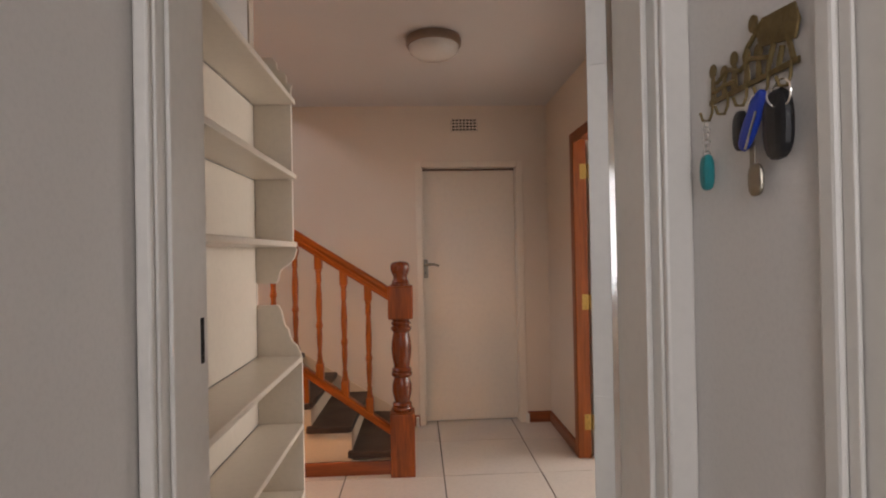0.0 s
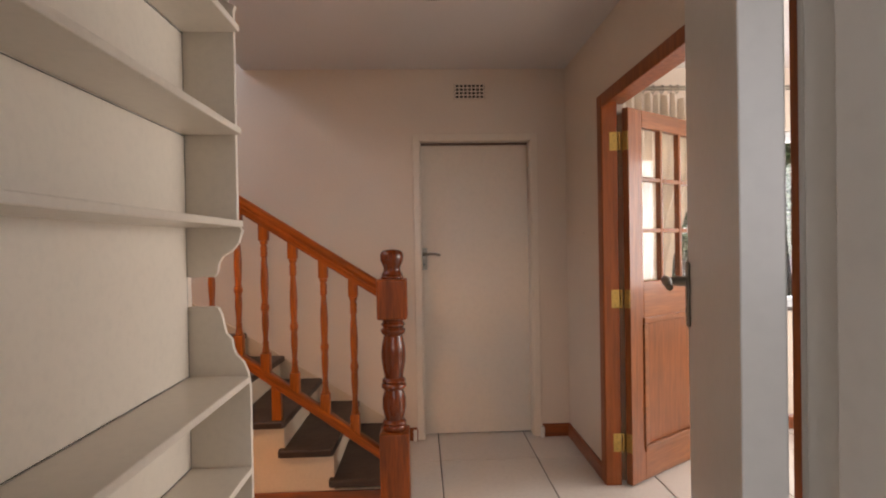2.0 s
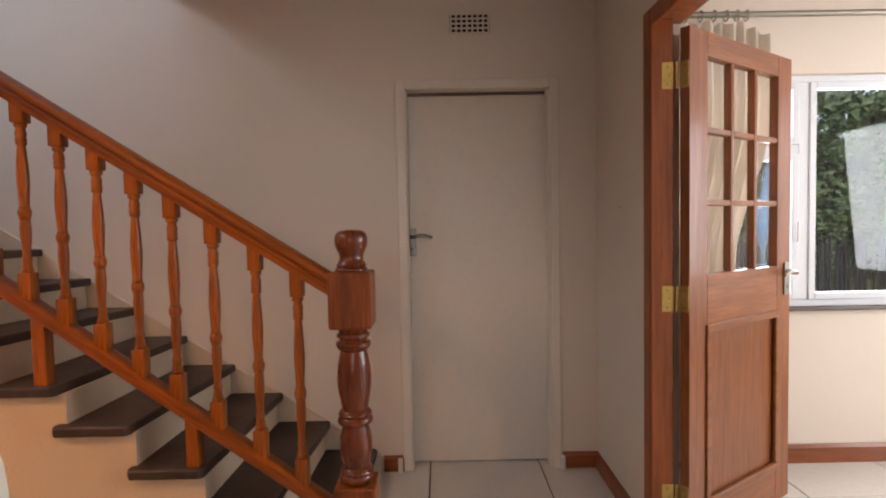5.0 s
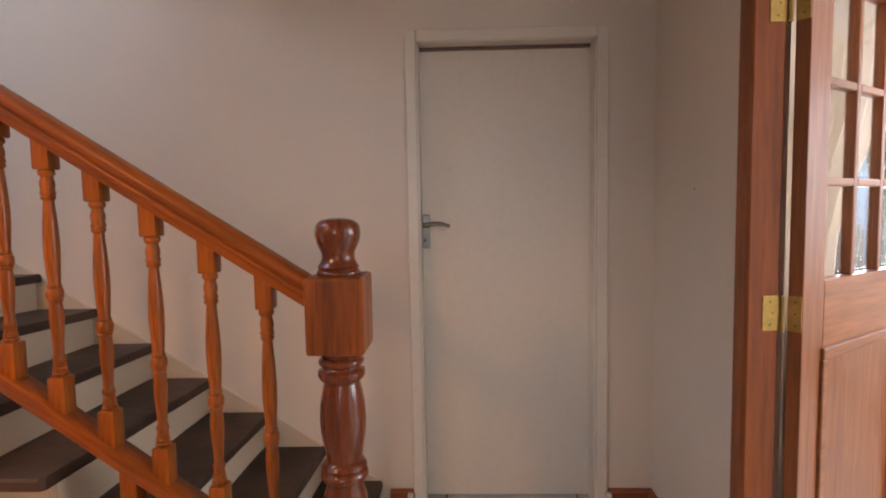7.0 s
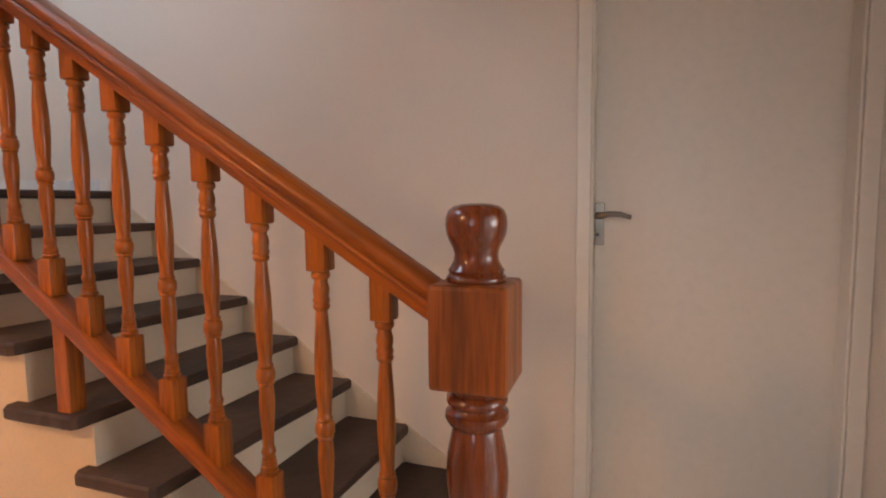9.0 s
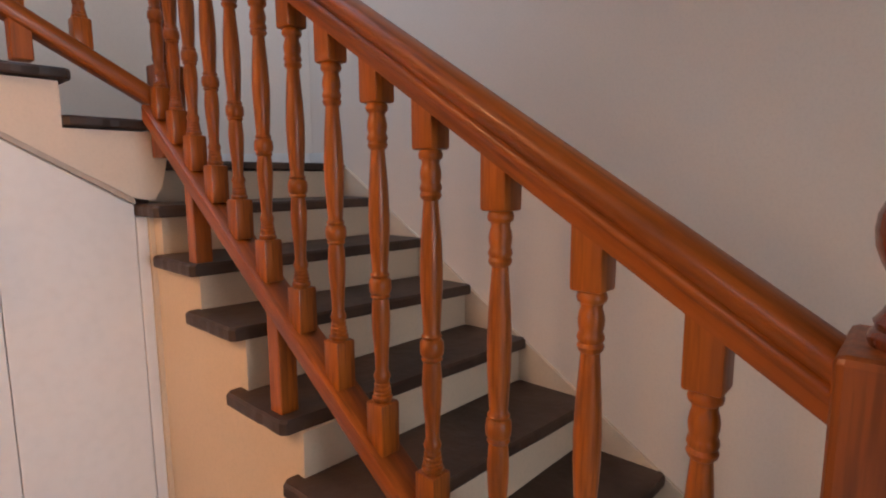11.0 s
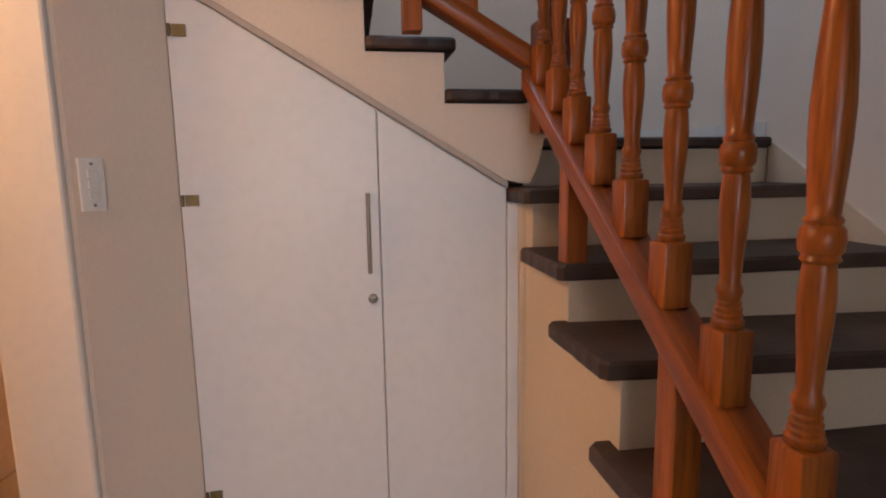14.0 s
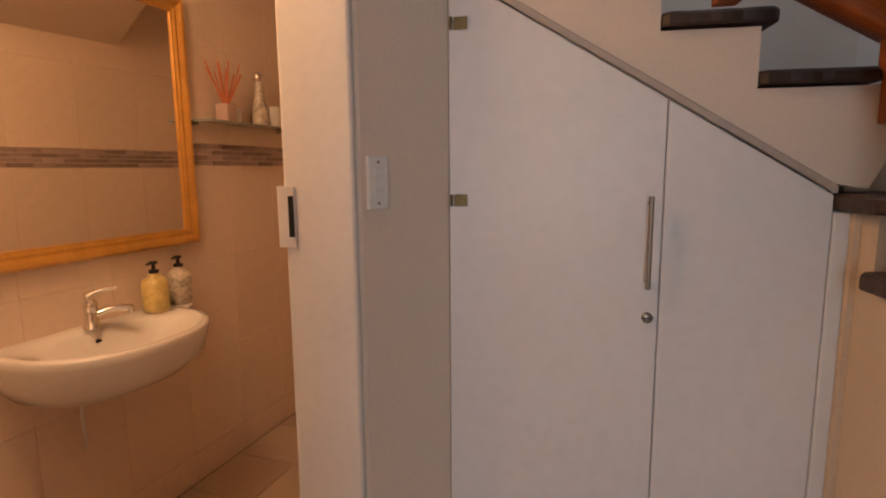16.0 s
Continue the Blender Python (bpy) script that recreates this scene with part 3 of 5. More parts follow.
for z in (1.630, 1.222, 0.42):
    bm = bmesh.new()
    box(bm, CX + 0.0102, CX + 0.0150, 2.786, 2.818, z - 0.014, z + 0.014, bev=0.001)
    tube(bm, [(CX + 0.016, 2.780, z - 0.014), (CX + 0.016, 2.780, z + 0.014)], 0.004)
    for yy in (2.795, 2.810):
        tube(bm, [(CX + 0.0150, yy, z), (CX + 0.0165, yy, z)], 0.003, 8)
    put_on(part("hinge", bm, OLDBRASS, None, "small metal hinge"), d1)

# light switch on the splayed wall
sw = thing("light_switch", "white plastic switch plate with several small buttons, on cream plaster", "switch")
sw.matrix_world = pose(-1.990, 2.6315, 1.268, 0, 0, 45.6)
part("plate", bx(0.0, 0.009, -0.026, 0.026, -0.058, 0.058, bev=0.003), PLASTW, sw)
for z in (0.024, 0.0, -0.024):
    part("button", bx(0.0092, 0.0135, -0.010, 0.010, z - 0.008, z + 0.008, bev=0.0015), PLASTW, sw)
for z in (0.045, -0.045):
    bm = bmesh.new()
    tube(bm, [(0.0091, 0, z), (0.0105, 0, z)], 0.0035, 10)
    part("screw", bm, STEEL, sw)

# bathroom doorway: frame and strike
bm = bmesh.new()
box(bm, -1.990, -1.948, 2.430, 2.595, 0.0, 2.06, bev=0.008)
structure("door_frame_bathroom", bm, GLOSSW)
strike = thing("strike_plate", "white door frame strike plate with a dark latch slot", "strike plate")
part("plate", bx(-1.9478, -1.9420, 2.418, 2.458, 1.127, 1.262, bev=0.001), GLOSSW, strike)
part("slot", bx(-1.9418, -1.9412, 2.443, 2.456, 1.150, 1.241), DARKHOLE, strike)


# doors
def lever(par, m, side=1):
    """A plate with a curved lever and a keyhole; x along the lever, y out of the door."""
    p = tagged(part("handle_plate", bx(-0.023, 0.023, 0.0, 0.008, -0.075, 0.075, bev=0.003), STEEL, par, "satin metal handle plate"))
    p.matrix_parent_inverse = Matrix.Identity(4)
    p.matrix_local = m
    bm = bmesh.new()
    tube(bm, [(0, 0.006, 0.030), (0, 0.042, 0.030), (0.012, 0.050, 0.030), (0.04, 0.052, 0.036), (0.075, 0.050, 0.035), (0.112, 0.046, 0.024)], [0.012, 0.011, 0.011, 0.010, 0.009, 0.0075], 12)
    q = part("lever", bm, STEEL, p, smooth=True)
    bm = bmesh.new()
    tube(bm, [(0, 0.0081, -0.038), (0, 0.0095, -0.038)], 0.0065, 12)
    part("keyhole", bm, BLACKP, p)
    return p


# the white door in the north wall
dn = thing("flush_door", "plain white painted flush door, shut, in a white frame", "door", (0.2815, 4.658, 0))
part("leaf", bx(-0.378, 0.378, 0.0, 0.038, 0.008, 2.028, bev=0.003), DOORW, dn)
lever(dn, Matrix.Translation((-0.3615, -0.0005, 1.230)) @ Matrix.Diagonal((1, -1, 1, 1)))
bm = bmesh.new()
x0, x1, zt = DOORN
for a, b in ((x0 - 0.045, x0 + 0.002), (x1 - 0.002, x1 + 0.045)):
    box(bm, a, b, NY - 0.014, NY + 0.0, 0.0, zt + 0.05, bev=0.004)
box(bm, x0 + 0.003, x1 - 0.003, NY - 0.014, NY, zt + 0.003, zt + 0.05, bev=0.004)
box(bm, x0 - 0.0, x0 + 0.010, NY + 0.001, NY + 0.13, 0.0, zt, bev=0.003)
box(bm, x1 - 0.010, x1 + 0.0, NY + 0.001, NY + 0.13, 0.0, zt, bev=0.003)
box(bm, x0 + 0.011, x1 - 0.011, NY + 0.001, NY + 0.085, zt + 0.001, zt + 0.0045)
structure("door_frame_north", bm, DOORW)
# brown bar in place of the shadow line between leaf top and frame
structure("door_head_strip", bx(x0 + 0.0115, x1 - 0.0115, NY + 0.072, NY + 0.0865, zt - 0.014, zt + 0.0005, bev=0.002), mat("brown_gap_shade", (0.16, 0.10, 0.07), 0.6))

# first doorway: frame, open leaf, strike
bm = bmesh.new()
for s, x in ((1, DX0), (-1, DX1)):
    a, b = (x - 0.029, x) if s > 0 else (x, x + 0.029)
    box(bm, a, b, DY0 + 0.001, DY1 - 0.001, 0, 2.06, bev=0.004)
    c, d = (x + 0.0005, x + 0.009) if s > 0 else (x - 0.012, x - 0.0005)
    box(bm, c, d, DY0 + 0.03, DY1 - 0.055, 0, 2.045, bev=0.003)
    e, f = (x - 0.029, x - 0.004) if s > 0 else (x + 0.004, x + 0.0525)
    box(bm, e, f, DY0 - 0.016, DY0, 0, 2.10, bev=0.005)
    e, f = (x - 0.055, x - 0.004) if s > 0 else (x + 0.004, x + 0.055)
    box(bm, e, f, DY1, DY1 + 0.014, 0, 2.10, bev=0.005)
box(bm, DX0 + 0.001, DX1 - 0.001, DY0 + 0.001, DY1 - 0.001, 2.032, 2.06, bev=0.003)
structure("door_frame_south", bm, GLOSSW)
st = thing("strike_plate", "metal strike plate with a dark slot in the white door frame", "strike plate")
part("plate", bx(DX0 + 0.0005, DX0 + 0.002, 1.363, 1.408, 1.135, 1.264, bev=0.0005), GLOSSW, st)
part("slot", bx(DX0 + 0.0022, DX0 + 0.0028, 1.371, 1.391, 1.154, 1.242), DARKHOLE, st)
HX, HY = 0.228, 1.447
FA = math.degrees(math.atan2(0.744, 0.322))
d0 = thing("white_door", "white gloss painted door standing open, with a satin metal lever", "door", (HX, HY, 0), FA)
part("leaf", bx(0.0, 0.81, -0.042, 0.0, 0.010, 2.030, bev=0.002), GLOSSW, d0)
lever(d0, Matrix.Translation((0.752, 0.0005, 1.206)) @ Matrix.Diagonal((-1, 1, 1, 1)))
lever(d0, Matrix.Translation((0.752, -0.0425, 1.206)) @ Matrix.Diagonal((-1, -1, 1, 1)))
part("latch_plate", bx(0.8102, 0.812, -0.033, -0.010, 1.08, 1.28, bev=0.0005), STEEL, d0, "metal latch plate on the door's edge")
for z in (0.30, 1.0, 1.80):
    part("hinge", bx(-0.0025, -0.0002, -0.036, -0.006, z - 0.05, z + 0.05), GLOSSW, d0)

DULLBRASS = mat("worn_brass", (0.50, 0.33, 0.10), 0.42, 0.6, 30, 120, 0.2, metal=1.0)
# glazed wooden door to the dining room
GA = math.degrees(math.atan2(0.465, 0.690))
gd = thing("glazed_door", "reddish-brown wooden door with nine small panes over a panel, standing open", "door", (0.998, 3.785, 0), GA)
W, Hh, T = 0.828, 2.050, 0.040
Z1, Z2 = 1.105, 1.955   # glass from and to
part("stile", bx(0, 0.125, -T, 0, 0.01, Hh, bev=0.003), DOORWOOD, gd)
part("stile", bx(W - 0.125, W, -T, 0, 0.01, Hh, bev=0.003), DOORWOOD, gd)
RAIL = wood("glazed_door_rail", (0.32, 0.105, 0.030), 0.6, rough=0.36, coat=0.2, axis=0)
part("rail", bx(0.1252, W - 0.1252, -T, 0, 0.01, 0.18, bev=0.003), RAIL, gd)
part("rail", bx(0.1252, W - 0.1252, -T, 0, 0.895, Z1, bev=0.003), RAIL, gd)
part("rail", bx(0.1252, W - 0.1252, -T, 0, Z2, Hh, bev=0.003), RAIL, gd)
part("panel", bx(0.1253, W - 0.1253, -T + 0.012, -0.012, 0.1805, 0.8945), DOORWOOD, gd)
for yy in (-T - 0.010, -0.008):
    bm = bmesh.new()
    a0, a1, b0, b1 = 0.125, W - 0.125, 0.18, 0.895
    for q in ((a0, a1, b0 - 0.012, b0 + 0.022), (a0, a1, b1 - 0.022, b1 + 0.012)):
        box(bm, q[0] - 0.010, q[1] + 0.010, yy, yy + 0.018, q[2], q[3], bev=0.005)
    for q in ((a0 - 0.012, a0 + 0.022), (a1 - 0.022, a1 + 0.012)):
        box(bm, q[0], q[1], yy + 0.0005, yy + 0.0175, b0 + 0.0225, b1 - 0.0225, bev=0.005)
    part("panel_moulding", bm, RAIL, gd)
cw, ch = (W - 0.25) / 3, (Z2 - Z1) / 3
for i in (1, 2):
    bm = bmesh.new()
    box(bm, 0.125 + cw * i - 0.013, 0.125 + cw * i + 0.013, -T + 0.003, -0.003, Z1 + 0.0005, Z2 - 0.0005, bev=0.005)
    part("glazing_bar", bm, DOORWOOD, gd)
    for j in range(3):
        bm = bmesh.new()
        box(bm, 0.125 + cw * j + (0.0135 if j else 0), 0.125 + cw * (j + 1) - (0.0135 if j < 2 else 0), -T + 0.003, -0.003, Z1 + ch * i - 0.012, Z1 + ch * i + 0.012, bev=0.005)
        part("glazing_bar", bm, RAIL, gd)
for i in range(3):
    for j in range(3):
        o = part("pane", bx(0.125 + cw * i + 0.014, 0.125 + cw * (i + 1) - 0.014, -T / 2 - 0.002, -T / 2 + 0.002, Z1 + ch * j + 0.013, Z1 + ch * (j + 1) - 0.013), GLASS, gd)
        o.visible_shadow = False
lever(gd, Matrix.Translation((W - 0.045, -T - 0.0005, 1.045)) @ Matrix.Diagonal((-1, -1, 1, 1)))
GI = pose(0.998, 3.785, 0, 0, 0, GA).inverted()
for z in (0.235, 1.018, 1.872):
    bm = bmesh.new()
    box(bm, 0.930, 0.974, 3.7850, 3.7878, z - 0.05, z + 0.05)
    tube(bm, [(0.982, 3.7800, z - 0.05), (0.982, 3.7800, z + 0.05)], 0.0065, 10)
    bm.transform(GI)
    box(bm, -0.0030, -0.0004, -0.038, -0.002, z - 0.05, z + 0.05)
    h = part("hinge", bm, DULLBRASS, gd, "polished brass butt hinge")
    for dz in (-0.033, 0.0, 0.033):
        bm = bmesh.new()
        tube(bm, [(0.950 + 0.006 * (dz == 0), 3.7849, z + dz), (0.950 + 0.006 * (dz == 0), 3.7840, z + dz)], 0.0035, 8)
        bm.transform(GI)
        part("screw", bm, OLDBRASS, h)
        bm = bmesh.new()
        tube(bm, [(-0.0031, -0.022, z + dz), (-0.0040, -0.022, z + dz)], 0.0035, 8)
        part("screw", bm, OLDBRASS, h)

# frame of the east opening
y0, y1, zt = OPEN_E
bm = bmesh.new()
box(bm, EX - 0.018, EX - 0.001, y1 - 0.055, y1 + 0.015, 0.0, zt + 0.015, bev=0.005)
box(bm, EX - 0.018, EX - 0.001, y0 - 0.015, y0 + 0.055, 0.0, zt + 0.015, bev=0.005)
box(bm, EX - 0.0175, EX - 0.001, y0 + 0.056, y1 - 0.056, zt - 0.055, zt + 0.015, bev=0.005)
box(bm, EX - 0.016, EX + 0.070, y1 - 0.062, y1 - 0.001, 0.0, zt - 0.030, bev=0.004)
box(bm, EX - 0.016, EX + 0.125, y0 + 0.001, y0 + 0.040, 0.0, zt - 0.030, bev=0.004)
box(bm, EX - 0.016, EX + 0.125, y0 + 0.001, y1 - 0.001, zt - 0.029, zt - 0.001, bev=0.004)
structure("door_frame_east", bm, FRAMEWOOD)

# skirting
def skirting(name, a, b, h=0.085, t=0.016, m=SKIRT):
    a, b = Vector((*a, 0)), Vector((*b, 0))
    L = (b - a).length
    bm = bmesh.new()
    prism(bm, [(0, 0), (t, 0), (t, h - 0.018), (t * 0.55, h - 0.004), (t * 0.4, h), (0, h)], 0, L, "yz")
    ob = structure(name, bm, m)
    ob.matrix_world = Matrix.Translation(a) @ Matrix.Rotation(math.atan2(b.y - a.y, b.x - a.x), 4, "Z")
    return ob


skirting("baseboard_north_a", (-0.14, NY - 0.0005), (-0.25, NY - 0.0005))
skirting("baseboard_north_b", (EX - 0.002, NY - 0.0005), (0.715, NY - 0.0005))
skirting("baseboard_east", (EX - 0.0005, OPEN_E[1] + 0.017), (EX - 0.0005, NY - 0.002))
skirting("baseboard_dining", (4.69, NY - 0.0005), (1.05, NY - 0.0005), h=0.10)
for x in (-0.160, 0.710):
    bl = thing("plinth_block", "small cream painted wooden plinth block beside the door", "plinth")
    part("block", bx(x - 0.012, x + 0.012, NY - 0.04, NY - 0.0145, 0.0, 0.075, bev=0.004), GLOSSW, bl)

# bookcase of two wall units
SY0, SY1 = 1.46, 2.555
sh = thing("wall_shelves", "white painted open wall shelves with scalloped side panels, empty", "shelves", (LX, 2.0, 0))
IS = sh.matrix_world.inverted()


def onsh(ob):
    ob.matrix_parent_inverse = IS
    return ob


XF, XB = -0.628, LX + 0.0005
upper = [(x - 0.015 if x > XB + 0.01 else XB, z + 0.018) for x, z in [(XB, 1.228), (-0.700, 1.228), (-0.690, 1.240), (-0.685, 1.270), (-0.672, 1.290), (-0.645, 1.305), (-0.625, 1.330), (-0.614, 1.365), (XF, 1.385), (XF, 2.02), (-0.622, 2.035), (-0.645, 2.045), (-0.645, 2.075), (-0.655, 2.09),
         (-0.680, 2.10), (-0.685, 2.13), (-0.70, 2.15), (XB, 2.15)]]
lower = [(x - 0.015 if x > XB + 0.01 else XB, z + (0.014 if z > 0.1 else 0)) for x, z in [(XB, 0.0), (-0.600, 0.0), (-0.600, 0.90), (-0.606, 0.945), (-0.618, 0.975), (-0.640, 0.998), (-0.648, 1.020), (-0.652, 1.045), (-0.668, 1.062), (-0.674, 1.09), (-0.680, 1.120), (-0.690, 1.140), (-0.700, 1.144), (XB, 1.144)]]
for nm, pr in (("side_panel", upper), ("side_panel", lower)):
    for ya in (SY1 - 0.018, SY0):
        bm = bmesh.new()
        prism(bm, pr, ya, ya + 0.018, "xz")
        onsh(part(nm, bm, SHELFW, sh, bevel=0.002))
for z in (1.992, 1.688, 1.413):
    onsh(part("shelf_board", bx(XB + 0.008, XF + 0.003, SY0 + 0.0185, SY1 - 0.0185, z - 0.020, z, bev=0.003), SHELFW, sh))
for z in (0.950, 0.677, 0.405, 0.11):
    onsh(part("shelf_board", bx(XB + 0.008, -0.612, SY0 + 0.0185, SY1 - 0.0185, z - 0.020, z, bev=0.003), SHELFW, sh))
onsh(part("back_panel", bx(XB, XB + 0.007, SY0 + 0.0185, SY1 - 0.0215, 0.001, 2.149), SHELFW, sh))
# near-black strips paint the shadow lines where boards, sides and back meet
onsh(part("corner_shade", bx(XB, XB + 0.0065, SY1 - 0.0212, SY1 - 0.0182, 0.001, 2.148), DARKHOLE, sh, "thin dark strip standing in for the shade in the corner"))
for z in (1.9695, 1.6655, 0.9525, 0.6795, 0.4075):
    onsh(part("corner_shade", bx(XB + 0.0072, XB + 0.0082, SY0 + 0.02, SY1 - 0.022, z - 0.0018, z), DARKHOLE, sh))

# ceiling lamp
cl = thing("ceiling_light", "round ceiling light with opal glass bowl and metal rim, unlit", "ceiling light", (-0.03, 3.22, CH))
bm = bmesh.new()
lathe(bm, [(0.130, -0.001), (0.146, -0.004), (0.150, -0.018), (0.150, -0.040), (0.143, -0.050), (0.138, -0.050)], 48)
part("rim", bm, mat("brushed_bronze", (0.30, 0.22, 0.17), 0.35, 0.8, 30, 90, 0.1, metal=0.7), cl, smooth=True)
bm = bmesh.new()
lathe(bm, [(0.137, -0.045), (0.137, -0.060), (0.128, -0.080), (0.105, -0.098), (0.07, -0.110), (0.03, -0.116), (0.004, -0.117)], 48)
part("bowl", bm, OPAL, cl, smooth=True)

# air vent
va = thing("air_vent", "cream air brick with rows of small dark square holes, high up", "vent", (0.249, NY, 2.367))
bm = bmesh.new()
box(bm, -0.105, 0.105, -0.003, -0.0005, -0.055, 0.055)
part("backing", bm, DARKHOLE, va)
bm = bmesh.new()
cols, rows_ = 7, 4
px, pz = 0.1964 / cols, 0.098 / rows_
for i in range(cols + 1):
    box(bm, -0.0982 + px * i - 0.0045, -0.0982 + px * i + 0.0045, -0.007, -0.0031, -0.049, 0.049)
for j in range(rows_ + 1):
    for i in range(cols):
        box(bm, -0.0982 + px * i + 0.0046, -0.0982 + px * (i + 1) - 0.0046, -0.0068, -0.0031, -0.049 + pz * j - 0.0045, -0.049 + pz * j + 0.0045)
part("grille", bm, PLASTER, va)
bm = bmesh.new()
for q in ((-0.112, 0.112, 0.0495, 0.058), (-0.112, 0.112, -0.058, -0.0495), (-0.112, -0.1045, -0.0495, 0.0495), (0.1045, 0.112, -0.0495, 0.0495)):
    box(bm, q[0], q[1], -0.0072, -0.0004, q[2], q[3])
part("frame", bm, PLASTER, va)
sc = thing("wall_nail", "tiny dark nail in the plaster wall", "nail")
bm = bmesh.new()
tube(bm, [(EX + 0.001, 4.18, 1.385), (EX - 0.004, 4.18, 1.385)], 0.003, 8)
part("nail", bm, STEEL, sc)


# key rack on the passage wall (x out of the wall, y along it)
KX = 0.3245
kr = thing("key_rack", "antique brass key rack with figures and hooks on white wall", "key rack")


def plate2(pts, t0=0.004, t1=0.007):
    bm = bmesh.new()
    prism(bm, [(y, z) for y, z in pts], KX - t1, KX - t0, "yz")
    return bm


def kp(px_, py_):
    """From the rack's own drawing grid (0 to 20 along, 0 to 30 up, in centimetres) to the wall."""
    return (1.133 - px_ * 0.00975, 1.577 + py_ * 0.0060)


K = [kp(0, 0), kp(20, 0), kp(20, 1.3), kp(0, 1.3)]
part("base_bar", plate2(K), OLDBRASS, kr)
for cx, ww, hh in ((1.0, 1.4, 5.5), (4.0, 1.2, 4.0), (6.6, 1.6, 5.5), (9.6, 1.4, 4.6), (12.2, 1.2, 4.2)):
    bm = bmesh.new()
    y, z = kp(cx, 1.3)
    prism(bm, [(y + ww * 0.005, z), (y - ww * 0.005, z), (y - ww * 0.003, z + hh * 0.006), (y + ww * 0.003, z + hh * 0.006)], KX - 0.0068, KX - 0.0042, "yz")
    prism(bm, [(y + math.cos(a) * 0.009, z + hh * 0.0078 + math.sin(a) * 0.011) for a in [i * math.pi / 5 for i in range(10)]], KX - 0.0069, KX - 0.0041, "yz")
    part("figure", bm, OLDBRASS, kr, bevel=0.0008)
bm = bmesh.new()
for c0, c1 in (((2, 5), (5.2, 6.6)), ((5.2, 6.6), (8, 4.8)), ((8, 4.8), (10.5, 6.2)), ((10.5, 6.2), (14, 4.5)), ((1, 3), (4, 3.4)), ((4, 3.4), (7, 3.0))):
    (ya, za), (yb, zb) = kp(*c0), kp(*c1)
    tube(bm, [(KX - 0.0055, ya, za), (KX - 0.0055, yb, zb)], 0.0035, 6)
part("garland", bm, OLDBRASS, kr)
bm = bmesh.new()
prism(bm, [kp(12.5, 7.5), kp(19.5, 5.0), kp(20.3, 8.5), kp(19.5, 12.5), kp(13.2, 13.5), kp(12.0, 11.0)], KX - 0.0075, KX - 0.004, "yz")
part("sign_plate", bm, OLDBRASS, kr, bevel=0.001)
bm = bmesh.new()
for a_, b_ in (((13.5, 13), (9.8, 9)), ((9.8, 9), (9.2, 4.5)), ((14, 1.3), (15.5, 7.2)), ((19, 1.3), (18, 6.8)), ((16.2, 1.3), (17, 5.2))):
    (ya, za), (yb, zb) = kp(*a_), kp(*b_)
    tube(bm, [(KX - 0.0055, ya, za), (KX - 0.0055, yb, zb)], 0.0038, 6)
part("bracket", bm, OLDBRASS, kr)
bm = bmesh.new()
y, z = kp(11.2, 13.6)
prism(bm, [(y + math.cos(a) * 0.009, z + math.sin(a) * 0.012) for a in [i * math.pi / 5 for i in range(10)]], KX - 0.0069, KX - 0.0041, "yz")
part("figure", bm, OLDBRASS, kr)
HOOKS = [kp(c, 0) for c in (0.8, 5.0, 9.6, 14.2, 18.6)]
for y, z in HOOKS:
    bm = bmesh.new()
    tube(bm, [(KX - 0.006, y, z + 0.006), (KX - 0.007, y, z - 0.012), (KX - 0.012, y, z - 0.024), (KX - 0.022, y, z - 0.024), (KX - 0.026, y, z - 0.012)], 0.0022, 8)
    part("hook", bm, OLDBRASS, kr, smooth=True)


def ring(bm, c, r, axis="y", t=0.0012):
    pts = []
    for i in range(17):
        a = 2 * math.pi * i / 16
        pts.append(Vector(c) + (Vector((math.cos(a) * r, 0, math.sin(a) * r)) if axis == "y" else Vector((0, math.cos(a) * r, math.sin(a) * r))))
    tube(bm, pts, t, 6)


def pebble(bm, c, rx, ry, rz, tilt=0.0):
    r = bmesh.ops.create_uvsphere(bm, u_segments=14, v_segments=9, radius=1)
    for v in r["verts"]:
        p = v.co
        s = 1.0
        p = Vector((math.copysign(abs(p.x) ** 0.7, p.x) * rx, math.copysign(abs(p.y) ** 0.7, p.y) * ry, math.copysign(abs(p.z) ** 0.75, p.z) * rz))
        p.rotate(Euler((tilt, 0, 0)))
        v.co = p + Vector(c)


y, z = HOOKS[0]
k1 = thing("key_fob", "teal resin key fob on a short metal chain, hanging", "key fob")
bm = bmesh.new()
for i in range(6):
    ring(bm, (KX - 0.017, y, z - 0.030 - i * 0.009), 0.0055, "y" if i % 2 else "x", 0.0011)
part("chain", bm, CHROME, k1, smooth=True)
bm = bmesh.new()
pebble(bm, (KX - 0.016, y + 0.002, z - 0.103), 0.009, 0.012, 0.028)
part("fob", bm, TEALP, k1)
y, z = HOOKS[3]
k2 = thing("car_keys", "bunch of black and blue car keys hanging from the rack", "keys")
bm = bmesh.new()
ring(bm, (KX - 0.020, y + 0.004, z - 0.036), 0.016, "x")
part("split_ring", bm, CHROME, k2, smooth=True)
bm = bmesh.new()
pebble(bm, (KX - 0.013, y + 0.050, z - 0.058), 0.008, 0.013, 0.028)
part("small_key_fob", bm, BLACKP, k2)
bm = bmesh.new()
pebble(bm, (KX - 0.022, y + 0.010, z - 0.054), 0.006, 0.014, 0.042, 0.62)
part("blue_tag", bm, BLUEP, k2)
bm = bmesh.new()
tube(bm, [(KX - 0.030, y + 0.014, z - 0.090), (KX - 0.030, y - 0.010, z - 0.046)], 0.0018, 6)
part("tag_clip", bm, CHROME, k2)
y, z = HOOKS[4]
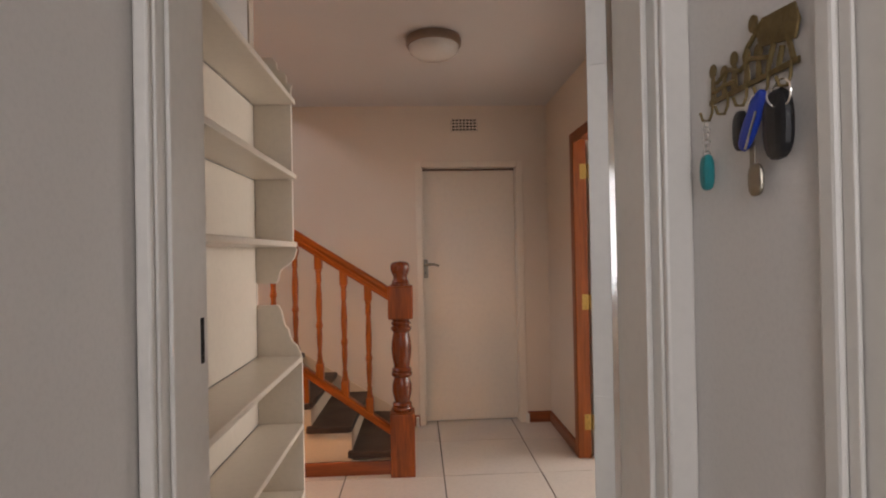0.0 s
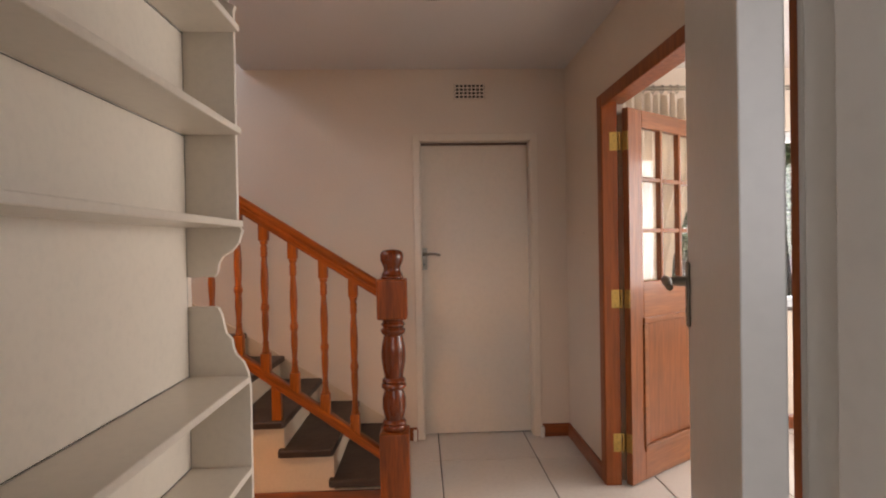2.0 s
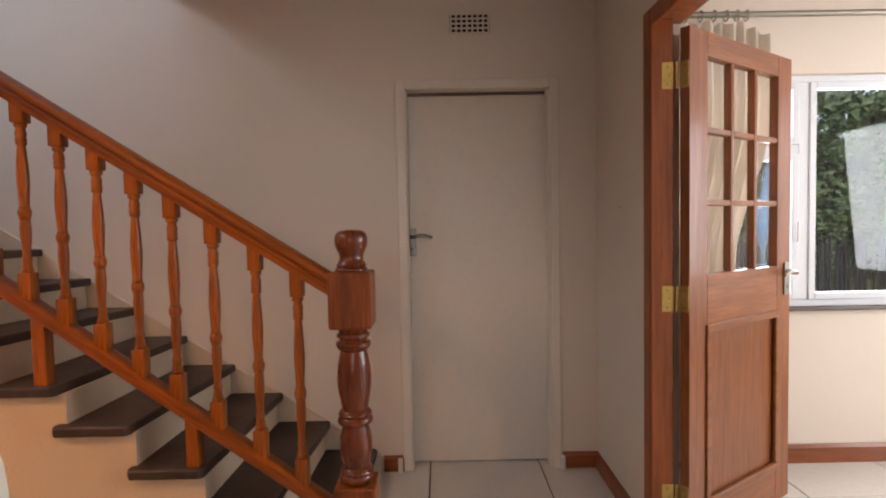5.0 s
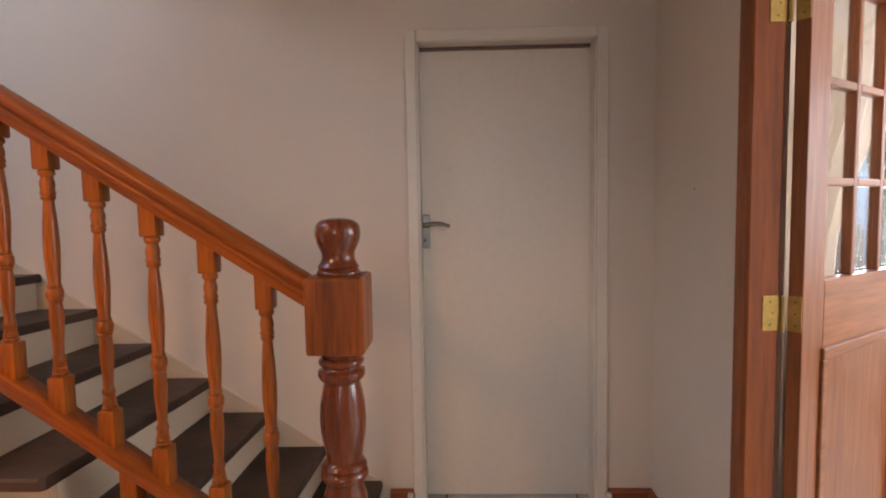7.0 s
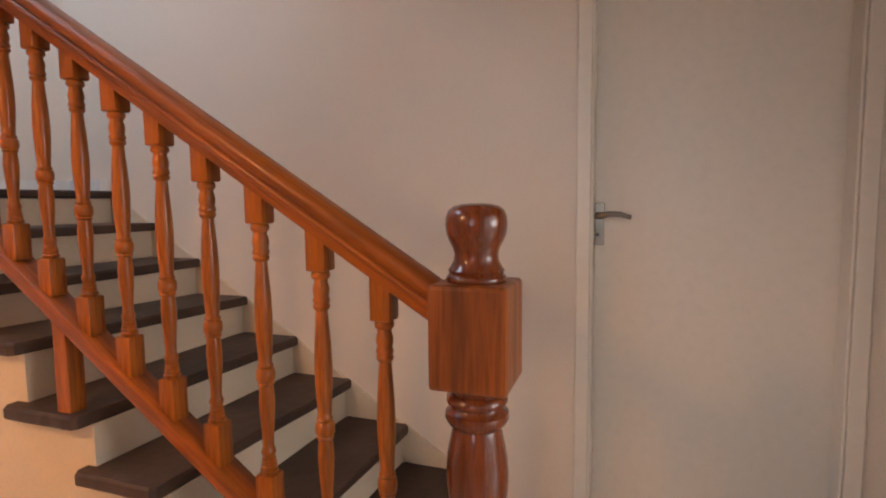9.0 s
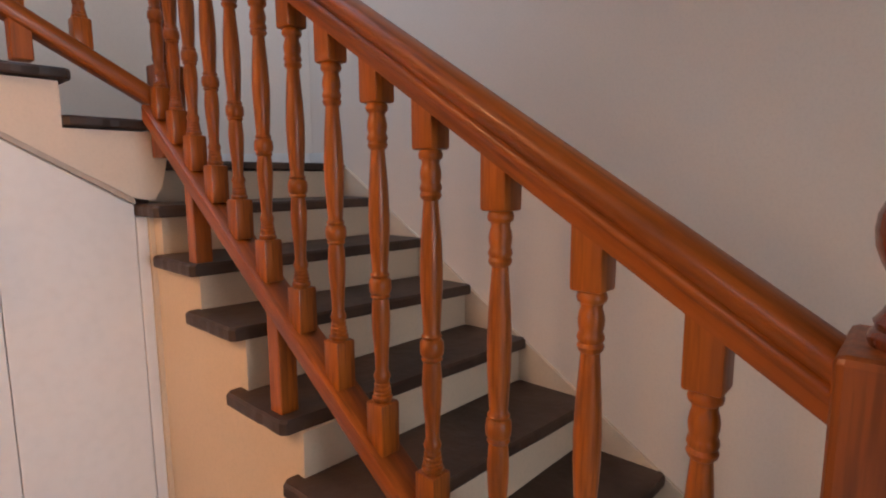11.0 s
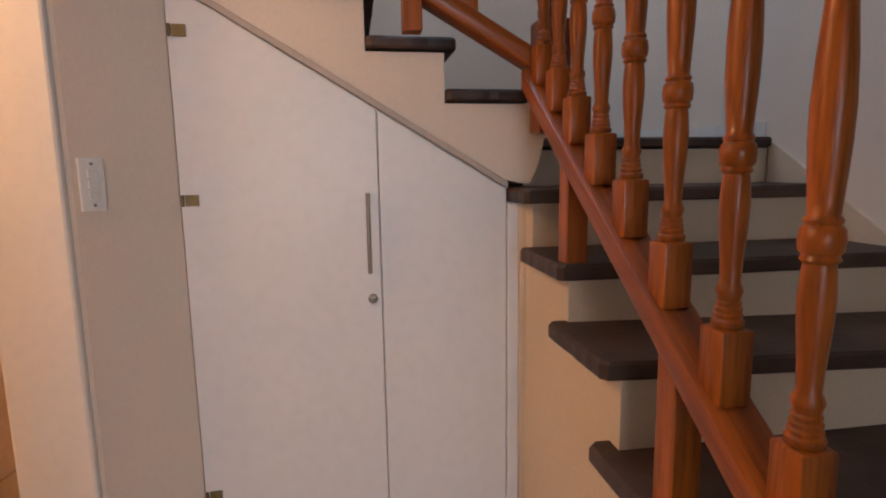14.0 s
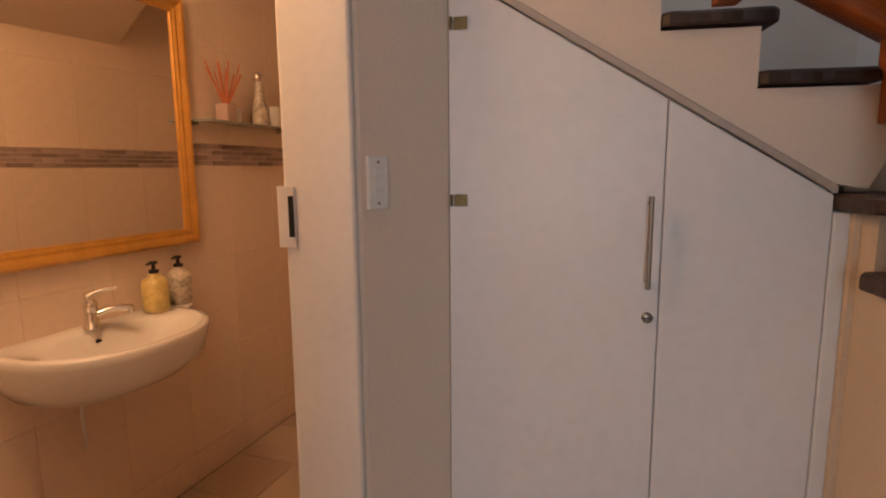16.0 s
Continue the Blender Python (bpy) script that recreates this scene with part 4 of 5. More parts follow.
k3 = thing("car_keys", "large black car key and silver coin tag on ring", "keys")
bm = bmesh.new()
ring(bm, (KX - 0.020, y, z - 0.034), 0.018, "x"), ring(bm, (KX - 0.022, y + 0.004, z - 0.036), 0.013, "y")
part("split_ring", bm, CHROME, k3, smooth=True)
bm = bmesh.new()
pebble(bm, (KX - 0.016, y + 0.012, z - 0.068), 0.010, 0.024, 0.044)
part("key_fob_body", bm, BLACKP, k3)
bm = bmesh.new()
pebble(bm, (KX - 0.016, y + 0.058, z - 0.130), 0.004, 0.015, 0.022)
part("coin_tag", bm, STEEL, k3)
bm = bmesh.new()
box(bm, KX - 0.013, KX - 0.011, y + 0.068, y + 0.075, z - 0.140, z - 0.085, bev=0.0005)
box(bm, KX - 0.017, KX - 0.015, y + 0.058, y + 0.066, z - 0.125, z - 0.085, bev=0.0005)
part("key_blade", bm, STEEL, k3)

# second doorway beside the key rack: frame and shut door
bm = bmesh.new()
box(bm, 0.312, 0.3245, 0.880, 0.908, 0, 2.11, bev=0.005)
box(bm, 0.319, 0.3245, 0.862, 0.8795, 0, 2.10, bev=0.002)
box(bm, 0.307, 0.3245, 0.04, 0.11, 0, 2.11, bev=0.006)
box(bm, 0.3065, 0.324, 0.1105, 0.8615, 2.045, 2.11, bev=0.006)
structure("door_frame_passage", bm, GLOSSW)
dp = thing("white_door", "plain white gloss door, shut, in a moulded white frame", "door")
part("leaf", bx(0.327, 0.365, 0.105, 0.895, 0.01, 2.04, bev=0.003), GLOSSW, dp)

# bathroom: tiles, mirror, basin, shelf
def onwall(ob):
    ob.matrix_world = BM
    return ob


def tile_mesh(w, h, m, t=0.009, b=0.0015):
    bm = bmesh.new()
    rows = [[bm.verts.new(p) for p in q] for q in (((0, -0.001, 0), (w, -0.001, 0), (w, -0.001, h), (0, -0.001, h)), ((0, t - b, 0), (w, t - b, 0), (w, t - b, h), (0, t - b, h)),
                                                   ((b, t, b), (w - b, t, b), (w - b, t, h - b), (b, t, h - b)))]
    for a, c in zip(rows, rows[1:]):
        for i in range(4):
            bm.faces.new([a[i], a[(i + 1) % 4], c[(i + 1) % 4], c[i]])
    bm.faces.new(rows[2])
    bmesh.ops.recalc_face_normals(bm, faces=bm.faces)
    me = bpy.data.meshes.new("tile")
    bm.to_mesh(me)
    bm.free()
    me.materials.append(m)
    return me


LOWT, WALLT, MIDT = tile_mesh(0.2993, 0.1280, BTILE, b=0.0006), tile_mesh(0.2993, 0.3993, BTILE, b=0.0006), tile_mesh(0.2993, 0.3940, BTILE, b=0.0006)
DARKT, PALET = tile_mesh(0.096, 0.0185, MOSA), tile_mesh(0.196, 0.0035, MOSB, t=0.0085, b=0.0005)


def tiling(m, x0, n):
    """Tiles a bathroom wall: a run of n tiles from x0, with the mosaic band."""
    wt = tagged(new("wall_tiling"), "glossy cream wall tiles with a band of brown mosaic strips", "tiles", kind="structure")
    wt.matrix_world = m

    def lay(name, me, x, z):
        ob = new(name, me)
        ob.parent, ob.location = wt, (x, -0.0095, z)
    for i in range(n):
        x = x0 + 0.30 * i
        for me, z in ((LOWT, 0.0), (WALLT, 0.129), (WALLT, 0.529), (MIDT, 0.929), (WALLT, 1.4135), (WALLT, 1.8135), (LOWT, 2.2135), (LOWT, 2.3425)):
            lay("tile", me, x, z)
    for r in range(4):
        for i in range(int(n * 0.30 / 0.098)):
            lay("mosaic_tile", DARKT, x0 + 0.098 * i + 0.037 * (r % 2), 1.3245 + r * 0.0223)
        if r < 3:
            for i in range(int(n * 0.30 / 0.198)):
                lay("mosaic_tile", PALET, x0 + 0.198 * i, 1.3432 + r * 0.0223)


tiling(BM, -1.25, 10)
tiling(Matrix.Translation((-2.255, 2.488, 0)) @ Matrix.Rotation(math.pi, 4, "Z"), 0.0, 4)

# coordinates below: x runs east along the sink wall from its mark, y out of the wall
mi_ = thing("wall_mirror", "large rectangular mirror in a carved golden wooden frame on tiled wall", "mirror")
mi_.matrix_world = BM
MX0, MX1, MZ0, MZ1 = -0.140, 0.80, 1.016, 1.955
prof = [(0, 0), (0, 0.020), (0.010, 0.030), (0.020, 0.028), (0.034, 0.018), (0.044, 0.020), (0.052, 0.014), (0.058, 0.014), (0.060, 0.006), (0.060, 0)]


def frame_ring(x0, x1, z0, z1, prof):
    bm = bmesh.new()
    loops = []
    for (cx, cz, sx, sz) in ((x0, z0, 1, 1), (x1, z0, -1, 1), (x1, z1, -1, -1), (x0, z1, 1, -1)):
        loops.append([bm.verts.new((cx + sx * u, v, cz + sz * u)) for u, v in prof])
    for a, b in zip(loops, loops[1:] + loops[:1]):
        for i in range(len(prof) - 1):
            bm.faces.new([a[i], a[i + 1], b[i + 1], b[i]])
    bmesh.ops.recalc_face_normals(bm, faces=bm.faces)
    return bm


part("frame", frame_ring(MX0, MX1, MZ0, MZ1, prof), GILT, mi_)
part("mirror_glass", bx(MX0 + 0.055, MX1 - 0.055, 0.0005, 0.006, MZ0 + 0.055, MZ1 - 0.055), MIRROR, mi_)

# basin
ba = thing("wash_basin", "white ceramic wall-hung basin with a chrome mixer tap hole and overflow", "basin")
ba.matrix_world = BM @ Matrix.Translation((0.375, 0, 0.80))
bm = bmesh.new()
N = 40


def outline(sx, sy, cy=0.0, p=2.3):
    out = []
    for i in range(N):
        a = 2 * math.pi * i / N
        x = math.copysign(abs(math.cos(a)) ** (2 / p), math.cos(a)) * sx
        y = math.copysign(abs(math.sin(a)) ** (2 / p), math.sin(a)) * sy + cy
        out.append((x, max(y, 0.0)))
    return out


def levels(bm, specs):
    rings = [[bm.verts.new((x, y, z)) for x, y in o] for o, z in specs]
    for a, b in zip(rings, rings[1:]):
        for i in range(N):
            bm.faces.new([a[i], a[(i + 1) % N], b[(i + 1) % N], b[i]])
    return rings


def bas(s, cy=0.09, grow=0.0):
    return outline(0.27 * s + grow, 0.30 * s + grow, cy)


spec = [(outline(0.16, 0.13, 0.06), -0.19), (outline(0.245, 0.225, 0.08), -0.155), (outline(0.290, 0.282, 0.09), -0.095), (outline(0.305, 0.300, 0.09), -0.03), (outline(0.308, 0.304, 0.09), -0.008), (outline(0.302, 0.298, 0.09), 0.0),
        (outline(0.288, 0.284, 0.09), 0.001)]
inner = []
for i, (sx, sy, cy, z) in enumerate(((0.262, 0.155, 0.205, -0.004), (0.250, 0.145, 0.205, -0.018), (0.19, 0.118, 0.205, -0.07), (0.12, 0.075, 0.20, -0.105), (0.03, 0.02, 0.20, -0.112))):
    inner.append((outline(sx, sy, cy), z))
rings = levels(bm, spec + inner)
bm.faces.new(list(reversed(rings[0]))), bm.faces.new(rings[-1])
bmesh.ops.recalc_face_normals(bm, faces=bm.faces)
part("bowl", bm, CERAMIC, ba, smooth=True)
bm = bmesh.new()
prism(bm, [(-0.40, 0.0), (-0.395, 0.06), (-0.375, 0.10), (-0.33, 0.125), (-0.24, 0.135), (-0.24, 0.0)], -0.030, 0.0, "xy")
part("side_ledge", bm, CERAMIC, ba, "rounded ledge for bottles", bevel=0.008)
bm = bmesh.new()
tube(bm, [(0.0, 0.068, -0.045), (0.0, 0.074, -0.047)], 0.011, 16)
part("overflow_hole", bm, DARKHOLE, ba)
bm = bmesh.new()
lathe(bm, [(0.014, -0.205), (0.016, -0.20), (0.016, -0.165)], 14, (0.08, 0.075))
tube(bm, [(0.08, 0.075, -0.20), (0.078, 0.07, -0.28), (0.06, 0.05, -0.36), (0.03, 0.0, -0.41)], 0.005, 8)
part("waste_pipe", bm, PLASTW, ba, "thin white plastic hose", smooth=True)
tap = thing("mixer_tap", "chrome single-lever mixer tap on the basin", "tap")
tap.matrix_world = BM @ Matrix.Translation((0.378, 0.055, 0.801)) @ Matrix.Rotation(radians(55), 4, "Z") @ Matrix.Diagonal((1.25, 1.0, 0.90, 1))
bm = bmesh.new()
lathe(bm, [(0.026, 0), (0.026, 0.006), (0.021, 0.012), (0.020, 0.075), (0.022, 0.085), (0.018, 0.095)], 20)
tube(bm, [(0, 0.01, 0.048), (0, 0.05, 0.062), (0, 0.105, 0.060), (0, 0.118, 0.054)], [0.014, 0.013, 0.011, 0.011], 12)
tube(bm, [(0, 0.110, 0.056), (0, 0.114, 0.040)], 0.011, 12)
part("tap_body", bm, CHROME, tap, smooth=True)
bm = bmesh.new()
tube(bm, [(0, 0.0, 0.098), (0, -0.005, 0.118), (0, 0.03, 0.132), (0, 0.075, 0.138)], [0.018, 0.015, 0.009, 0.006], 12)
part("lever", bm, CHROME, tap, smooth=True)


def pump_bottle(u, v, m, label):
    b = thing("soap_bottle", label, "soap bottle", group="pump bottles on the basin")
    b.matrix_world = BM @ Matrix.Translation((u, v, 0.8015)) @ Matrix.Diagonal((1.32, 1.32, 1.0, 1))
    bm = bmesh.new()
    lathe(bm, [(0.030, 0.0), (0.033, 0.004), (0.034, 0.095), (0.031, 0.112), (0.020, 0.124), (0.014, 0.130), (0.014, 0.138)], 24)
    part("bottle", bm, m, b, smooth=True)
    bm = bmesh.new()
    lathe(bm, [(0.013, 0.1385), (0.013, 0.150), (0.005, 0.152), (0.005, 0.172)], 14)
    tube(bm, [(0.0, 0, 0.172), (0.0, 0, 0.180)], 0.011, 12)
    tube(bm, [(0.0, 0, 0.176), (0.030, 0.012, 0.176)], [0.006, 0.004], 8)
    part("pump", bm, BLACKP, b, "dark plastic pump", smooth=True)
    return b


pump_bottle(0.145, 0.075, SOAPY, "yellow patterned pump bottle of liquid soap on the basin ledge")
pump_bottle(0.015, 0.055, SOAPW, "white floral pump bottle of hand lotion on the basin ledge")

gs = thing("glass_shelf", "clear glass shelf on small metal brackets on the tiled wall", "shelf")
gs.matrix_world = BM
part("shelf_glass", bx(-0.74, -0.145, 0.006, 0.115, 1.496, 1.503, bev=0.001), mat("green_glass_edge", (0.30, 0.36, 0.32), 0.05, 0.95, 5, 30, 0.01, spec=0.8), gs)
for x in (-0.158, -0.72):
    part("bracket", bx(x - 0.012, x + 0.012, 0.0, 0.03, 1.484, 1.4955, bev=0.002), STEEL, gs)
df = thing("reed_diffuser", "glass jar of pinkish scented reeds on the glass shelf", "diffuser")
df.matrix_world = BM @ Matrix.Translation((-0.297, 0.060, 1.5035)) @ Matrix.Scale(1.2, 4)
bm = bmesh.new()
box(bm, -0.026, 0.026, -0.026, 0.026, 0.0, 0.062, bev=0.005)
part("jar", bm, mat("pink_glass_jar", (0.55, 0.40, 0.34), 0.1, 0.9, 8, 30, 0.02), df)
rnd = random.Random(4)
for i in range(14):
    a, tl = i * 0.7, rnd.uniform(0.02, 0.055)
    bm = bmesh.new()
    tube(bm, [(0.004 * math.cos(a), 0.004 * math.sin(a), 0.05), (tl * 1.7 * math.cos(a), tl * math.sin(a) * 0.7, 0.19 + rnd.uniform(-0.03, 0.02))], 0.0030, 6)
    part("reed", bm, REED, df)
vs = thing("glass_bottle", "tall clear perfume bottle with a pale cap on the glass shelf", "bottle")
vs.matrix_world = BM @ Matrix.Translation((-0.515, 0.060, 1.5035)) @ Matrix.Scale(1.45, 4)
bm = bmesh.new()
lathe(bm, [(0.022, 0), (0.024, 0.01), (0.022, 0.06), (0.014, 0.085), (0.013, 0.12), (0.011, 0.135)], 18)
part("bottle", bm, SOAPW, vs, smooth=True)
bm = bmesh.new()
lathe(bm, [(0.013, 0.1355), (0.018, 0.14), (0.018, 0.155), (0.006, 0.165)], 18)
part("cap", bm, CHROME, vs, smooth=True)
cn = thing("candle_jar", "small white candle jar on the glass shelf", "candle")
cn.matrix_world = BM @ Matrix.Translation((-0.605, 0.060, 1.5035)) @ Matrix.Scale(1.28, 4)
bm = bmesh.new()
lathe(bm, [(0.026, 0), (0.028, 0.004), (0.028, 0.07), (0.025, 0.073)], 20)
part("jar", bm, PLASTW, cn, smooth=True)
cn = thing("candle_jar", "small pale candle jar beside the reed diffuser", "candle")
cn.matrix_world = BM @ Matrix.Translation((-0.362, 0.060, 1.5035)) @ Matrix.Scale(1.1, 4)
bm = bmesh.new()
lathe(bm, [(0.014, 0), (0.016, 0.004), (0.016, 0.052), (0.012, 0.055)], 16)
part("jar", bm, PLASTW, cn, smooth=True)

# dining window
wd = thing("window_1", "white aluminium casement window with a top light, sunlit garden outside", "window", kind="structure")
wx0, wx1, wz0, wz1 = WIN


def bars(bm, x0, x1, z0, z1, w, ya, yb):
    box(bm, x0, x0 + w, ya, yb, z0, z1, bev=0.003), box(bm, x1 - w, x1, ya, yb, z0, z1, bev=0.003)
    box(bm, x0 + w, x1 - w, ya, yb, z0, z0 + w, bev=0.003), box(bm, x0 + w, x1 - w, ya, yb, z1 - w, z1, bev=0.003)


bm = bmesh.new()
bars(bm, wx0 + 0.101, wx1 - 0.001, wz0 + 0.001, wz1 - 0.001, 0.035, NY + 0.03, NY + 0.085)
box(bm, 2.00, 2.055, NY + 0.03, NY + 0.085, wz0 + 0.037, wz1 - 0.037, bev=0.003)
part("window_frame", bm, ALU, wd)
for x0, x1, z0, z1 in ((1.29, 1.999, wz0 + 0.038, 1.665), (1.29, 1.999, 1.715, wz1 - 0.038), (2.056, 2.62, wz0 + 0.038, wz1 - 0.038), (2.66, 3.262, wz0 + 0.038, wz1 - 0.038)):
    bm = bmesh.new()
    bars(bm, x0, x1, z0, z1, 0.035, NY + 0.022, NY + 0.07)
    s = part("sash", bm, ALU, wd)
    p = part("pane", bx(x0 + 0.034, x1 - 0.034, NY + 0.045, NY + 0.049, z0 + 0.034, z1 - 0.034), GLASS, s)
    p.visible_shadow = False
part("mullion", bx(2.6205, 2.6595, NY + 0.03, NY + 0.085, wz0 + 0.037, wz1 - 0.037, bev=0.003), ALU, wd)
part("transom", bx(1.286, 1.9995, NY + 0.031, NY + 0.084, 1.6655, 1.7145, bev=0.003), ALU, wd)
part("window_sill", bx(wx0 + 0.06, wx1 + 0.04, NY - 0.03, NY + 0.028, wz0 - 0.018, wz0, bev=0.003), mat("dark_sill", (0.10, 0.07, 0.06), 0.4, 0.8), wd)
bm = bmesh.new()
tube(bm, [(1.985, NY + 0.018, 1.20), (1.985, NY + 0.005, 1.20), (1.985, NY + 0.002, 1.30)], 0.007, 8)
part("window_handle", bm, PLASTW, wd, smooth=True)

# curtain
rod = thing("curtain_rod", "pale metal curtain rod with rings above the window", "curtain rod")
bm = bmesh.new()
tube(bm, [(1.02, 4.46, 2.350), (3.7, 4.46, 2.350)], 0.015, 10)
part("pole", bm, STEEL, rod, smooth=True)
for x in (1.10, 3.6):
    part("bracket", bx(x - 0.008, x + 0.008, 4.462, NY - 0.001, 2.340, 2.360), STEEL, rod)
cu = thing("curtain", "gathered beige curtain with pinch pleats hanging beside the window", "curtain")
for i in range(9):
    bm = bmesh.new()
    ring(bm, (1.06 + i * 0.10 - 0.0035 * i * i, 4.46, 2.344), 0.026, "x", 0.003)
    part("ring", bm, STEEL, cu, smooth=True)
bm = bmesh.new()
NX_, NZ_ = 110, 16
grid = []
for side in (0, 1):
    g = []
    for j in range(NZ_ + 1):
        t = j / NZ_
        z = 2.322 - t * 2.24
        row = []
        for i in range(NX_ + 1):
            s = i / NX_
            pinch = 1 - 0.12 * math.sin(min(t, 0.45) / 0.45 * math.pi)
            e = min(1.0, max(0.0, (t - 0.2) / 0.35))
            right = 1.76 - 0.19 * e * e * (3 - 2 * e)
            x = 1.03 + (right - 1.03) * s
            amp = 0.012 + 0.030 * min(1, t * 6)
            y = 4.46 + amp * math.sin(s * math.pi * 24 + 0.6 * math.sin(t * 3 + s * 9)) + 0.012 * math.sin(s * 31 + t * 2) + side * 0.003
            head = (1 - min(1, t * 7)) * (0.022 * math.sin(s * math.pi * 9) ** 2 + 0.07 * max(0.0, s - 0.78) / 0.22)
            row.append(bm.verts.new((x, y, z - head)))
        g.append(row)
    grid.append(g)
for side, g in enumerate(grid):
    for j in range(NZ_):
        for i in range(NX_):
            q = [g[j][i], g[j][i + 1], g[j + 1][i + 1], g[j + 1][i]]
            bm.faces.new(q if side else q[::-1])
for j in range(NZ_):
    for i in (0, NX_):
        bm.faces.new([grid[0][j][i], grid[1][j][i], grid[1][j + 1][i], grid[0][j + 1][i]])
bmesh.ops.recalc_face_normals(bm, faces=bm.faces)
n, l = CURT.node_tree.nodes, CURT.node_tree.links
tl, mx = n.new("ShaderNodeBsdfTranslucent"), n.new("ShaderNodeMixShader")
tl.inputs[0].default_value = (0.86, 0.79, 0.70, 1)
mx.inputs[0].default_value = 0.45
l.new(n["Principled BSDF"].outputs[0], mx.inputs[1]), l.new(tl.outputs[0], mx.inputs[2]), l.new(mx.outputs[0], n["Material Output"].inputs[0])
part("cloth", bm, CURT, cu, smooth=True)

# garden
bm = bmesh.new()
box(bm, -60, 60, NY + 0.201, 90, -0.35, -0.12)
structure("ground", bm, GRASSM)
PAVE = mat("garden_paving", (0.38, 0.35, 0.31), 0.8, 0.8, 4, 40, 0.4)
structure("pavement", bx(0.5, 9.5, NY + 0.21, 8.3, -0.119, -0.08), PAVE)


def leafy(name, label, at, size, height, count, seed, leaf=0.09, trunk=True, low=0.0):
    rnd = random.Random(seed)
    t = thing(name, label, name.split("_")[-1], at)
    if trunk:
        bm = bmesh.new()
        tube(bm, [(0, 0, -0.15), (0.05, 0.02, height * 0.35), (-0.04, 0.05, height * 0.7)], [0.11, 0.08, 0.04], 8)
        for i in range(5):
            a = i * 1.3
            tube(bm, [(0.02, 0.02, height * (0.35 + 0.06 * i)), (math.cos(a) * size * 0.6, math.sin(a) * size * 0.6, height * (0.62 + 0.05 * i))], [0.04, 0.012], 6)
        part("trunk", bm, BARK, t, smooth=True)
    vs_, fs_ = [], []
    clumps = [(Vector((rnd.gauss(0, size * 0.45), rnd.gauss(0, size * 0.45), low + rnd.uniform(0.15, 1.0) * (height - low))), rnd.uniform(0.25, 0.5) * size * 0.7) for _ in range(26)]
    for i in range(count):
        c, r = clumps[i % 26]
        d = Vector((rnd.gauss(0, 1), rnd.gauss(0, 1), rnd.gauss(0, 1))).normalized()
        p = c + d * r * rnd.uniform(0.6, 1.05)
        p.z = max(p.z, 0.03)
        u = Vector((rnd.gauss(0, 1), rnd.gauss(0, 1), rnd.gauss(0, 0.6))).normalized()
        v = u.cross(d + Vector((0.01, 0, 0))).normalized()
        L = leaf * rnd.uniform(0.6, 1.3)
        k = len(vs_)
        vs_ += [p, p + u * L * 0.5 + v * L * 0.28 + d * 0.1 * L, p + u * L, p + u * L * 0.5 - v * L * 0.28 + d * 0.1 * L]
        fs_.append((k, k + 1, k + 2, k + 3))
    me = bpy.data.meshes.new("crown")
    me.from_pydata([tuple(v) for v in vs_], [], fs_)
    me.materials.append(LEAF)
    o = new("crown", me)
    o.parent = t
    return t


for i in range(9):
    leafy("garden_tree" if i % 3 == 0 else "garden_shrub", "dense green garden tree in bright sunlight" if i % 3 == 0 else "dense green garden shrub in sunlight", (0.2 + i * 1.5, 10.2 + (i % 3) * 1.6, -0.12), 1.3, 4.6 if i % 3 == 0 else 3.2, 7000, 20 + i, leaf=0.15, trunk=i % 3 == 0)
for i in range(8):
    leafy("garden_hedge", "tall dense pale green garden hedge in sunlight", (0.4 + i * 1.7, 14.6 + (i % 2) * 0.9, -0.12), 1.7, 4.2, 8000, 60 + i, leaf=0.22, trunk=False)
pl = thing("spiky_plant", "spiky green potted plant outside the window", "plant", (2.05, 5.75, -0.08))
bm = bmesh.new()
lathe(bm, [(0.14, 0), (0.18, 0.36), (0.20, 0.38), (0.17, 0.385), (0.15, 0.34)], 20)
part("pot", bm, mat("terracotta", (0.35, 0.14, 0.08), 0.8, 0.8), pl, smooth=True)
bm = bmesh.new()
rnd = random.Random(9)
tube(bm, [(0, 0, 0.3), (0.02, 0, 0.95)], [0.03, 0.02], 8)
for i in range(46):
    a, e = rnd.uniform(0, 6.28), rnd.uniform(0.1, 1.3)
    L = rnd.uniform(0.4, 0.65)
    p0 = Vector((0.02, 0, 0.95))
    p1 = p0 + Vector((math.cos(a) * math.cos(e), math.sin(a) * math.cos(e), math.sin(e))) * L * 0.55
    p2 = p1 + Vector((math.cos(a) * math.cos(e), math.sin(a) * math.cos(e), math.sin(e) - 0.5)) * L * 0.5
    s = Vector((-math.sin(a), math.cos(a), 0)) * 0.013
    v = [bm.verts.new(q) for q in (p0 - s, p0 + s, p1 + s, p1 - s, p2)]
    bm.faces.new(v[:4]), bm.faces.new([v[3], v[2], v[4]])
part("leaves", bm, LEAF, pl)
um = thing("garden_parasol", "folded blue canvas parasol standing in the garden", "parasol", (3.40, 7.0, -0.08))
bm = bmesh.new()
tube(bm, [(0, 0, 0), (0, 0, 2.3)], 0.02, 8)
part("pole", bm, STEEL, um, smooth=True)
bm = bmesh.new()
pr = [(0.03, 0.85), (0.20, 0.9), (0.24, 1.1), (0.16, 1.5), (0.09, 1.9), (0.03, 2.25)]
rings = []
for r, z in pr:
    rings.append([bm.verts.new((r * (1 + 0.25 * math.cos(6 * a)) * math.cos(a), r * (1 + 0.25 * math.cos(6 * a)) * math.sin(a), z)) for a in [2 * math.pi * i / 36 for i in range(36)]])
